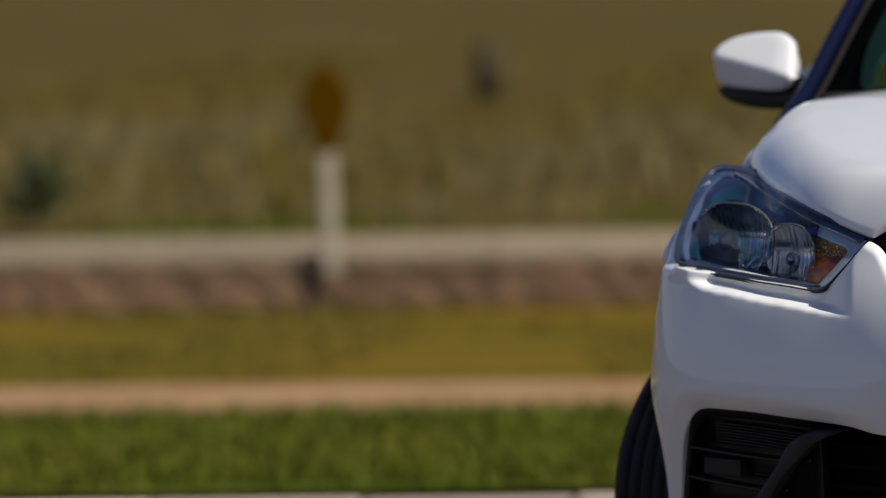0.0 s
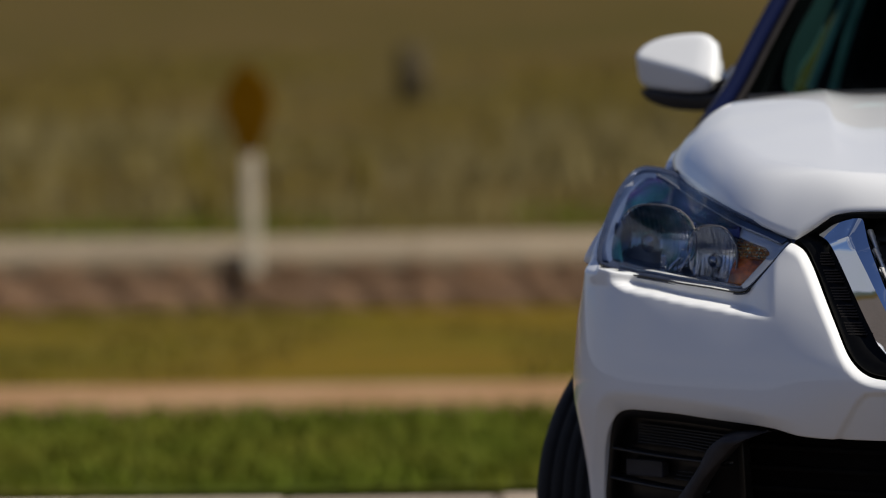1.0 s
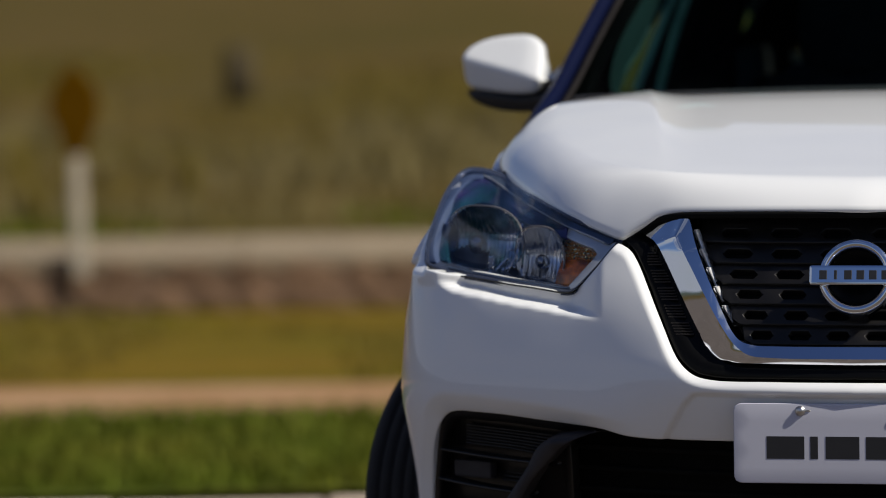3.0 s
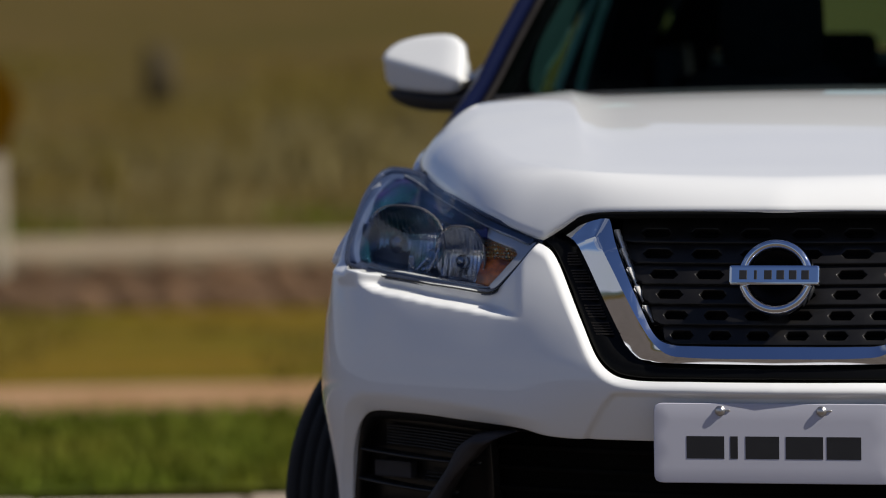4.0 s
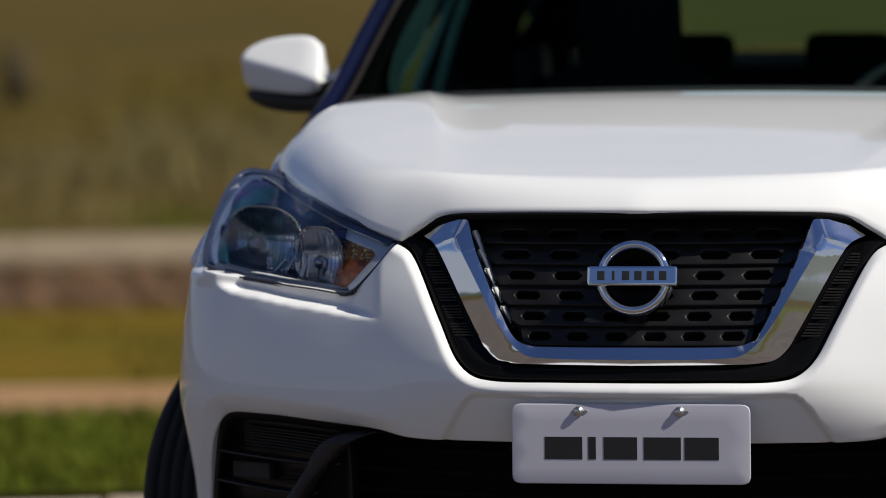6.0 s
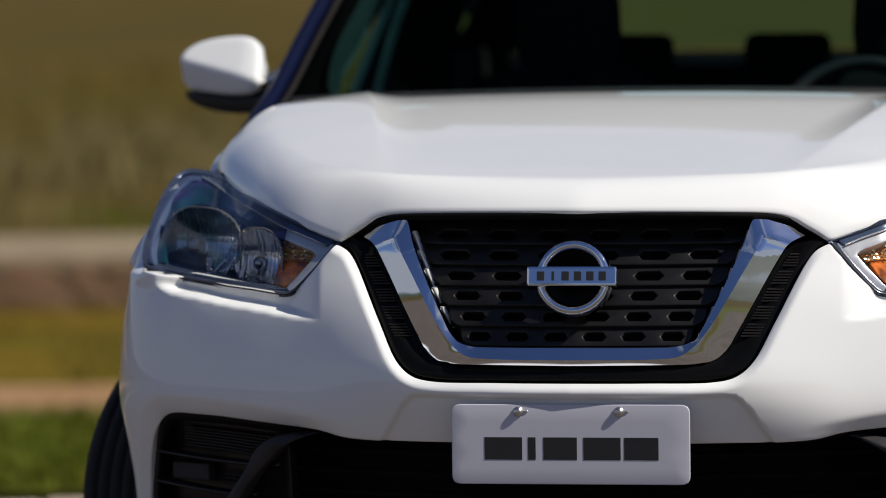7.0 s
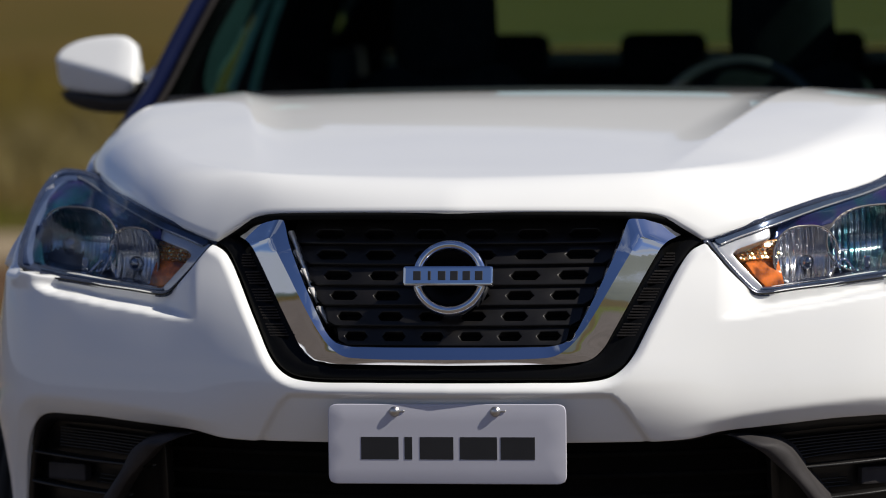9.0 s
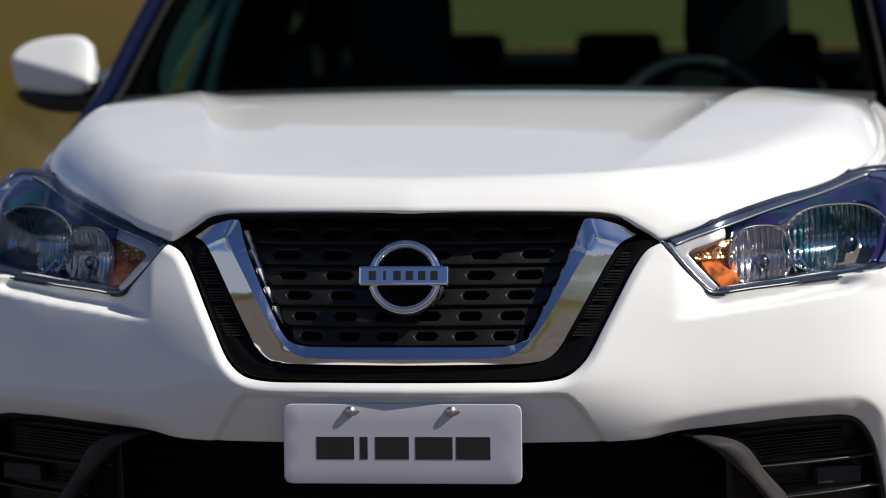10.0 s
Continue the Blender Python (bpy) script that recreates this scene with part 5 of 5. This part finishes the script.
def cabin():
    P = catmull(PILLAR, 8)
    for sd in (-1, 1):
        v, f = tube([(sd * (x + 0.016), y, z) for x, y, z in P], 0.017, 12, flat=(1.0, 1.5))
        pil = part("a_pillar", mesh("a_pillar", v, f), M_PILLAR, car, "dark glossy windscreen pillar")
        v, f = tube([(sd * (x - 0.014), y - 0.016, z + 0.002) for x, y, z in P], 0.007, 6)
        part("seal", mesh("seal", v, f), M_SEAL, pil, "grey-brown glazing strip")
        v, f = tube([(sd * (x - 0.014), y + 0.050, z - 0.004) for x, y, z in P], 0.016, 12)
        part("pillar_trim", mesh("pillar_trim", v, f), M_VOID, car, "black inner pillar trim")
        v, f = tube([(sd * x, y, z) for x, y, z in catmull(RAIL, 8)], 0.035, 10)
        part("roof_rail", mesh("roof_rail", v, f), M_PILLAR, car)
        v, f = tube([(sd * x, y, z) for x, y, z in catmull(DPIL, 8)], 0.10, 10, flat=(0.7, 1.4))
        part("d_pillar", mesh("d_pillar", v, f), M_MATTBLACK, car)
        for y0, y1, w in ((2.50, 2.42, 0.042), (3.02, 2.96, 0.05)):
            v, f = tube([(sd * 0.785, y0, 0.97), (sd * 0.70, (y0 + y1) / 2, 1.25), (sd * 0.585, y1, 1.51)], w, 8, flat=(1.0, 0.6))
            dp = part("door_pillar", mesh("door_pillar", v, f), M_MATTBLACK, car, "black door pillar")
            if y0 < 3:
                # pale tubes carry the light on the pillar's edges in their colour
                for line, w in (([(.784, 2.285, 1.034), (.760, 2.282, 1.09), (.737, 2.284, 1.147), (.712, 2.295, 1.21), (.64, 2.33, 1.40)], 0.009), ([(.756, 2.42, 1.027), (.726, 2.375, 1.107), (.705, 2.350, 1.162), (.683, 2.335, 1.217), (.61, 2.27, 1.41)], 0.010)):
                    v, f = tube([(sd * x, y, z) for x, y, z in catmull(line, 4)], w, 8)
                    part("lit_edge_trim", mesh("lit_edge_trim", v, f), M_TRIMLIT, dp, "teal-grey edge trim, pale as if sunlit")
        # inner frame round the front side window
        hole = catmull([(2.02, 1.034), (1.93, 1.042), (1.83, 1.065), (1.775, 1.10), (1.752, 1.135), (1.760, 1.172), (1.82, 1.232), (1.96, 1.32), (2.22, 1.42), (2.32, 1.43), (2.355, 1.34), (2.38, 1.22), (2.43, 1.08), (2.43, 1.038), (2.36, 1.032)], 4, True)
        rim = resample([(1.40, 0.975), (2.50, 0.975), (2.45, 1.20), (2.37, 1.50), (2.12, 1.50), (1.75, 1.25), (1.40, 0.975)], 0.03)[:-1]
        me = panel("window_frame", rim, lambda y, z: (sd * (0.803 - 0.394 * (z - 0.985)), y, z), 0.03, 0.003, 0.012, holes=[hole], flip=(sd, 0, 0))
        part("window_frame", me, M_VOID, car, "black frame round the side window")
        # a teal sheet stands in for the reflection across the side window
        quarter = resample(catmull([(2.13, 1.030), (2.13, 1.08), (2.20, 1.124), (2.24, 1.172), (2.29, 1.222), (2.34, 1.32)], 4) + [(1.90, 1.36), (1.70, 1.20), (1.70, 1.08), (1.80, 1.025), (2.13, 1.030)], 0.02)[:-1]
        me = panel("pane_sheen", quarter, lambda y, z: (sd * (0.818 - 0.394 * (z - 0.985)), y, z), 0.03, 0.002, 0.004, flip=(sd, 0, 0))
        part("pane_sheen", me, M_TEAL, car, "dark teal sheet in place of a reflection on the side window")
        for y0, y1, t0, t1, nm, gm, lb in ((1.50, 2.44, 2.10, 2.36, "front_window", G_SIDE, "green-tinted side window"),
                                           (2.56, 3.38, 2.48, 3.34, "rear_side_window", G_PRIVACY, "dark tinted side window"),
                                           (3.38, 3.86, 3.34, 3.78, "quarter_window", G_SIDE, "small green-tinted quarter window")):
            rows = []
            for k in range(7):
                u = k / 6
                a, b = y0 + (t0 - y0) * u, y1 + (t1 - y1) * u
                zt = 0.985 + (1.505 - 0.985) * u
                xx = 0.815 - 0.205 * u + 0.02 * math.sin(math.pi * u)
                rows.append([(sd * xx, a + (b - a) * j / 8, zt) for j in range(9)])
            v, f = loft(rows)
            part(nm, mesh(nm, v, f), gm, car, lb)
        gap = resample([(3.49, 1.10), (3.60, 1.135), (3.69, 1.20), (3.74, 1.30), (3.42, 1.30), (3.43, 1.20), (3.49, 1.10)], 0.02)[:-1]
        back = resample([(3.33, 0.93), (4.20, 0.93), (3.95, 1.49), (3.30, 1.49), (3.33, 0.93)], 0.03)[:-1]
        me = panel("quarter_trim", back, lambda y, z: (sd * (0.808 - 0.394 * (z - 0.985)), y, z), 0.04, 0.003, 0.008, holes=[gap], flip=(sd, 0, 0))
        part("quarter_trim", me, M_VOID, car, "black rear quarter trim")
        v, f = tube([(sd * 0.818, 1.40, 0.99), (sd * 0.822, 2.2, 0.995), (sd * 0.82, 3.1, 1.0), (sd * 0.818, 3.45, 1.0)], 0.014, 8)
        part("belt_trim", mesh("belt_trim", v, f), M_BLACK, car)
        corner = [(sd * .792, 1.44, .975), (sd * .800, 1.66, .985), (sd * .755, 1.68, 1.16)]
        v = corner + [(p[0] - sd * .01, p[1], p[2]) for p in corner]
        part("sail_panel", mesh("sail_panel", v, [(0, 1, 2), (5, 4, 3), (0, 3, 4, 1), (1, 4, 5, 2), (2, 5, 3, 0)], False), M_GLOSSBLACK, car)
    # windscreen
    rows = []
    for i, (x, y, z) in enumerate(P[6:]):
        row = []
        for j in range(25):
            s = j / 12 - 1
            row.append((x * s * 0.985, y - 0.16 * (1 - s * s) * (1 - 0.35 * i / len(P)), z + 0.055 * (1 - s * s)))
        rows.append(row)
    v, f = loft(rows)
    ws = part("windscreen", mesh("windscreen", v, f), G_SCREEN, car, "clear raked windscreen")
    for sd in (-1, 1):
        rr = []
        for r in rows:
            e = [Vector(q) for q in (r if sd > 0 else r[::-1])]
            a, b = e[-1], e[-1] + (e[-4] - e[-1]) * 0.22
            rr.append([a + Vector((0, 0.006, -0.003)), b + Vector((0, 0.006, -0.003))])
        v, f = loft(rr)
        part("frit_band", mesh("frit_band", v, f), M_VOID, ws, "black edge band")
    # cowl, roof, tail
    rows = []
    for y, z in ((1.20, 1.00), (1.27, 1.03), (1.285, 1.074), (1.30, 1.076), (1.36, 1.06), (1.50, 1.04)):
        rows.append([(0.745 * (k / 20 - 1), y + 0.09 * (k / 20 - 1) ** 2, z - 0.02 * (k / 20 - 1) ** 2) for k in range(41)])
    v, f = loft(rows)
    part("cowl", mesh("cowl", v, f), M_BLACK, car, "black cowl below the windscreen")
    for x0, x1, y0, y1 in ((-0.62, -0.02, 1.44, 1.37), (-0.05, 0.56, 1.38, 1.42)):
        v, f = tube([(x0, y0, 1.052), ((x0 + x1) / 2, (y0 + y1) / 2 - 0.06, 1.060), (x1, y1, 1.054)], 0.008, 6)
        part("wiper", mesh("wiper", v, f), M_MATTBLACK, car, "black wiper arm")
    rows = []
    for k in range(15):
        u = k / 14
        x, y, z = [float(np.interp(u * (len(RAIL) - 1), range(len(RAIL)), [q[c] for q in RAIL])) for c in range(3)]
        rows.append([(x * s, y - 0.09 * (1 - s * s) * (1 - u), z + 0.05 * (1 - abs(s) ** 2.4)) for s in [j / 10 - 1 for j in range(21)]])
    v, f = loft(rows)
    part("roof", mesh("roof", v, f), M_PAINT, car, "white roof panel")
    part("headlining", mesh("headlining", [(p[0] * 0.97, p[1], p[2] - 0.03) for p in v], f), M_SEAT, car)
    rows = []
    for k in range(9):
        u = k / 8
        rows.append([((0.60 + 0.12 * u) * s, 3.84 + 0.27 * u + 0.07 * (1 - s * s), 1.47 - 0.40 * u) for s in [j / 8 - 1 for j in range(17)]])
    v, f = loft(rows)
    part("rear_window", mesh("rear_window", v, f), G_REAR, car, "tinted rear window")
    rows = []
    for z, yy, w in ((1.06, 4.14, .74), (1.0, 4.20, .78), (.85, 4.25, .80), (.70, 4.26, .81), (.55, 4.29, .80), (.40, 4.27, .79), (.28, 4.20, .76)):
        rows.append([(w * math.sin(a), yy - 0.16 * (1 - math.cos(a)), z) for a in [math.pi / 2 * (j / 14 - 1) for j in range(29)]])
    v, f = loft(rows)
    tg = part("tailgate", mesh("tailgate", v, f), M_PAINT, car, "white tailgate and rear bumper")
    for sd in (-1, 1):
        part("tail_lamp", box(bmesh.new(), sd * 0.66, 4.19, 0.93, 0.24, 0.08, 0.13, 0.03), material("tail_red", (0.35, 0.01, 0.01), 0.1, coat=0.6, vary=0.1), tg, "red tail lamp")
    part("floor_pan", box(bmesh.new(), 0, 2.3, 0.27, 1.5, 3.6, 0.06, 0.02), M_MATTBLACK, car, "black floor pan")
    part("firewall", box(bmesh.new(), 0, 1.30, 0.62, 1.44, 0.08, 0.74, 0.02), M_MATTBLACK, car)
    part("engine_bay", box(bmesh.new(), 0, 0.72, 0.55, 1.10, 0.9, 0.45, 0.05), M_MATTBLACK, car)


def interior():
    rows = []
    for y, z in ((1.36, 0.99), (1.45, 1.015), (1.60, 1.028), (1.75, 1.02), (1.83, 0.97), (1.85, 0.75)):
        rows.append([(0.735 * (k / 20 - 1), y, z + (0.028 * math.exp(-((0.735 * (k / 20 - 1) - 0.40) / 0.16) ** 2) if 1.5 < y < 1.8 else 0)) for k in range(41)])
    v, f = loft(rows)
    part("dashboard", mesh("dashboard", v, f), M_DASH, car, "dark plastic dashboard")
    tilt = Matrix.Translation((0.352, 1.86, 0.935)) @ pose(0, 0, 0, -24, 0, 0)
    ring = [(0.180 * math.cos(a), 0, 0.180 * math.sin(a)) for a in [2 * math.pi * i / 48 for i in range(48)]]
    v, f = tube(ring, 0.015, 8, True)
    me = mesh("steering_wheel", v, f)
    me.transform(tilt)
    sw = part("steering_wheel", me, M_GRIP, car, "dark steering wheel")
    bm = box(bmesh.new(), 0, 0.01, 0, 0.15, 0.05, 0.13, 0.03)
    bm.transform(tilt)
    part("hub", bm, M_DASH, sw)
    for a in (0, 180, 270):
        bm = box(bmesh.new(), 0.11 * math.cos(radians(a)), 0.005, 0.11 * math.sin(radians(a)), 0.13 if a != 270 else 0.03, 0.02, 0.03 if a != 270 else 0.13, 0.006)
        bm.transform(tilt)
        part("spoke", bm, M_DASH, sw)
    for cx in (0.415, -0.315):
        st = box(bmesh.new(), cx, 1.98, 0.55, 0.50, 0.52, 0.16, 0.06, seg=3)
        s = part("front_seat", st, M_SEAT, car, "black fabric front seat")
        rows = []
        for z, w, y, d in ((0.58, .24, 2.20, .07), (0.75, .245, 2.24, .075), (0.92, .235, 2.28, .07), (1.04, .19, 2.31, .055), (1.085, .13, 2.32, .04)):
            rows.append([(cx + w * math.copysign(abs(math.cos(a)) ** 0.6, math.cos(a)), y + d * math.sin(a), z) for a in [2 * math.pi * i / 32 for i in range(32)]])
        v, f = loft(rows, True)
        part("backrest", mesh("backrest", v, f + [tuple((len(rows) - 1) * 32 + i for i in range(32))]), M_SEAT, s)
        rows = []
        for z, w in ((1.06, .085), (1.09, .108), (1.15, .115), (1.22, .112), (1.275, .098), (1.30, .06)):
            rows.append([(cx + w * math.copysign(abs(math.cos(a)) ** 0.6, math.cos(a)), 2.32 + 0.055 * math.sin(a), z) for a in [2 * math.pi * i / 28 for i in range(28)]])
        v, f = loft(rows, True)
        part("headrest", mesh("headrest", v, f + [tuple(range(27, -1, -1)), tuple((len(rows) - 1) * 28 + i for i in range(28))]), M_SEAT, s)
    rs = part("rear_bench", box(bmesh.new(), 0, 2.75, 0.55, 1.32, 0.5, 0.2, 0.06, seg=3), M_SEAT, car, "black fabric rear bench")
    part("backrest", box(bmesh.new(), 0, 3.03, 0.82, 1.30, 0.16, 0.44, 0.06, pose(0, 0, 0, -14, 0, 0), 3), M_SEAT, rs)
    for cx in (-0.27, 0.095, 0.46):
        part("headrest", box(bmesh.new(), cx, 3.05, 1.075, 0.20, 0.09, 0.115, 0.035, seg=4), M_SEAT, rs)
    for sd in (-1, 1):
        for y0, y1, nm in ((1.40, 2.42, "front_door_trim"), (2.44, 3.40, "rear_door_trim"), (3.42, 4.10, "boot_trim")):
            part(nm, box(bmesh.new(), sd * (0.80 - 0.04 * (y0 > 3.4)), (y0 + y1) / 2, 0.67 + 0.03 * (y0 > 3.4), 0.03, y1 - y0, 0.70 + 0.06 * (y0 > 3.4), 0.01), M_SEAT, car, "black inner trim")
    part("tailgate_trim", box(bmesh.new(), 0, 4.06, 0.70, 1.40, 0.04, 0.66, 0.01), M_SEAT, car, "black inner trim")
    part("parcel_shelf", box(bmesh.new(), 0, 3.62, 0.99, 1.25, 0.75, 0.02, 0.005), M_DASH, car)


def mirrors():
    for sd in (-1, 1):
        half = [(1.000, 1.128), (0.992, 1.148), (0.960, 1.167), (0.900, 1.178), (0.852, 1.176), (0.830, 1.160), (0.822, 1.120), (0.824, 1.080),
                (0.836, 1.058), (0.87, 1.053), (0.93, 1.056), (0.985, 1.064), (0.997, 1.075), (1.0, 1.10)]

        def fmap(x, z):
            zc = 1.127 - (1.0 - x) * 0.24
            y = 1.500 + 0.42 * (x - 0.84) + 4.0 * max(0.0, 0.870 - x) ** 2
            y += 0.75 * (z - zc) if z > zc else 0.38 * (zc - z)
            return Vector((sd * (x + 0.016), y, z))
        line = inset(resample(catmull(half, 6, True) + [half[0]], 0.008)[:-1], 0.010)
        cap = part("mirror", panel("mirror", line, fmap, 0.010, 0.012, 0.10), M_PAINT, car, "white door mirror cap")
        low = [(0.995, 1.066), (0.93, 1.055), (0.87, 1.049), (0.815, 1.052), (0.80, 1.035), (0.83, 1.024), (0.88, 1.019), (0.93, 1.024), (0.975, 1.040)]
        line = inset(resample(catmull(low, 6, True) + [low[0]], 0.008)[:-1], 0.006)
        part("mirror_base", panel("mirror_base", line, lambda x, z: Vector((sd * (x + 0.014), 1.515 + 0.40 * (x - 0.84) + 0.5 * max(0, 1.05 - z), z - 0.004)), 0.012, 0.006, 0.10), M_BLACK, cap, "black lower shell")
        v, f = tube([(sd * 0.87, 1.575, 1.036), (sd * 0.83, 1.58, 1.03), (sd * 0.80, 1.60, 1.015)], [0.022, 0.024, 0.03], 8)
        part("mirror_arm", mesh("mirror_arm", v, f), M_BLACK, cap, "black arm")
        gl = panel("mirror_glass", inset(resample(catmull(half, 6, True) + [half[0]], 0.012)[:-1], 0.02), lambda x, z: Vector((sd * (x + 0.016), 1.675, z)), 0.03, 0.001, 0.003, flip=True)
        part("mirror_glass", gl, M_CHROME, cap, "mirror glass")


def wheel(cx, cy, steer):
    R, W = 0.326, 0.1025
    prof_ = [(0.205, -W * 0.80), (0.225, -W * 0.93), (0.262, -W * 1.04), (0.295, -W * 1.0), (0.314, -W * 0.86), (0.3225, -W * 0.68)]
    for g in (-0.046, -0.0155, 0.0155, 0.046):
        prof_ += [(R, g - 0.0062), (R - 0.0075, g - 0.0042), (R - 0.0075, g + 0.0042), (R, g + 0.0062)]
    prof_ += [(0.3225, W * 0.68), (0.314, W * 0.86), (0.295, W * 1.0), (0.262, W * 1.04), (0.225, W * 0.93), (0.205, W * 0.80)]
    M = Matrix.Translation((cx, cy, R)) @ pose(0, 0, 0, 0, 0, steer)
    v, f = lathe(prof_, 96, "x")
    me = mesh("wheel", v, f)
    me.transform(M)
    w = part("wheel", me, M_RUBBER, car, "black grooved tyre on an alloy rim")
    sd = 1 if cx > 0 else -1
    v, f = lathe([(0.212, -W * 0.8), (0.205, -W * 0.6), (0.19, 0), (0.205, W * 0.6), (0.212, W * 0.8)], 60, "x")
    me = mesh("rim", v, f)
    me.transform(M)
    r = part("rim", me, M_ALLOY, w, "silver alloy rim")
    for i in range(5):
        a = 72 * i
        bm = box(bmesh.new(), sd * 0.055, 0, 0.115, 0.022, 0.05, 0.18, 0.008)
        bm.transform(M @ pose(0, 0, 0, a, 0, 0))
        part("spoke", bm, M_ALLOY, r)
    v, f = lathe([(0.001, sd * 0.06), (0.03, sd * 0.058), (0.035, sd * 0.03), (0.035, -sd * 0.05)], 24, "x")
    me = mesh("hub", v, f)
    me.transform(M)
    part("hub", me, M_STEEL, r)


cabin()
interior()
mirrors()
wheel(-0.768, 0.855, -31)
wheel(0.768, 0.855, -31)
wheel(-0.76, 3.465, 0)
wheel(0.76, 3.465, 0)


# ---- the surroundings ----
hills()
marker_post()
bush(-3.23, 27.0, 0.50, "small dark green bush behind the coping")
stump(-1.10, 45.5, 0.30, 0.52)
weed(-2.26, 32.0, 0.40, "pale yellow dry weed in the field")
weed(-1.86, 27.7, 0.28, "reddish dry weed in the field")
weed(-1.05, 30.0, 0.32, "pale yellow dry weed in the field")
for px_, py_, ph_ in ((-16, -34, 8.0), (-9, -40, 9.0), (14, -46, 7.0), (24, -38, 8.5), (-30, -44, 7.5)):
    palm(px_, py_, ph_)
blades("lawn_grass", 30000, 13.52, 16.33, -3.4, 3.6, 0.03, 0.085, M_BLADE, "short green grass blades along the kerb")
blades("turf_grass", 13000, 17.95, 24.35, -3.6, 4.0, 0.02, 0.06, M_STRAW, "short dry straw-coloured grass", dense=0.9)
blades("field_grass", 16000, 25.9, 60.0, -6.0, 7.5, 0.04, 0.16, M_STRAW, "patchy dry grass over the field", 0.012, dense=0.35)
blades("edge_grass", 6000, 25.85, 28.0, -6.0, 7.0, 0.03, 0.10, M_BLADE, "thin green grass behind the coping", 0.010, dense=0.8)
blades("tall_grass", 9000, 27.0, 40.0, -6.0, 7.5, 0.06, 0.26, M_PALE, "pale dry tall grass in the field", 0.010, dense=0.45)
kerb_run()
stone_wall()
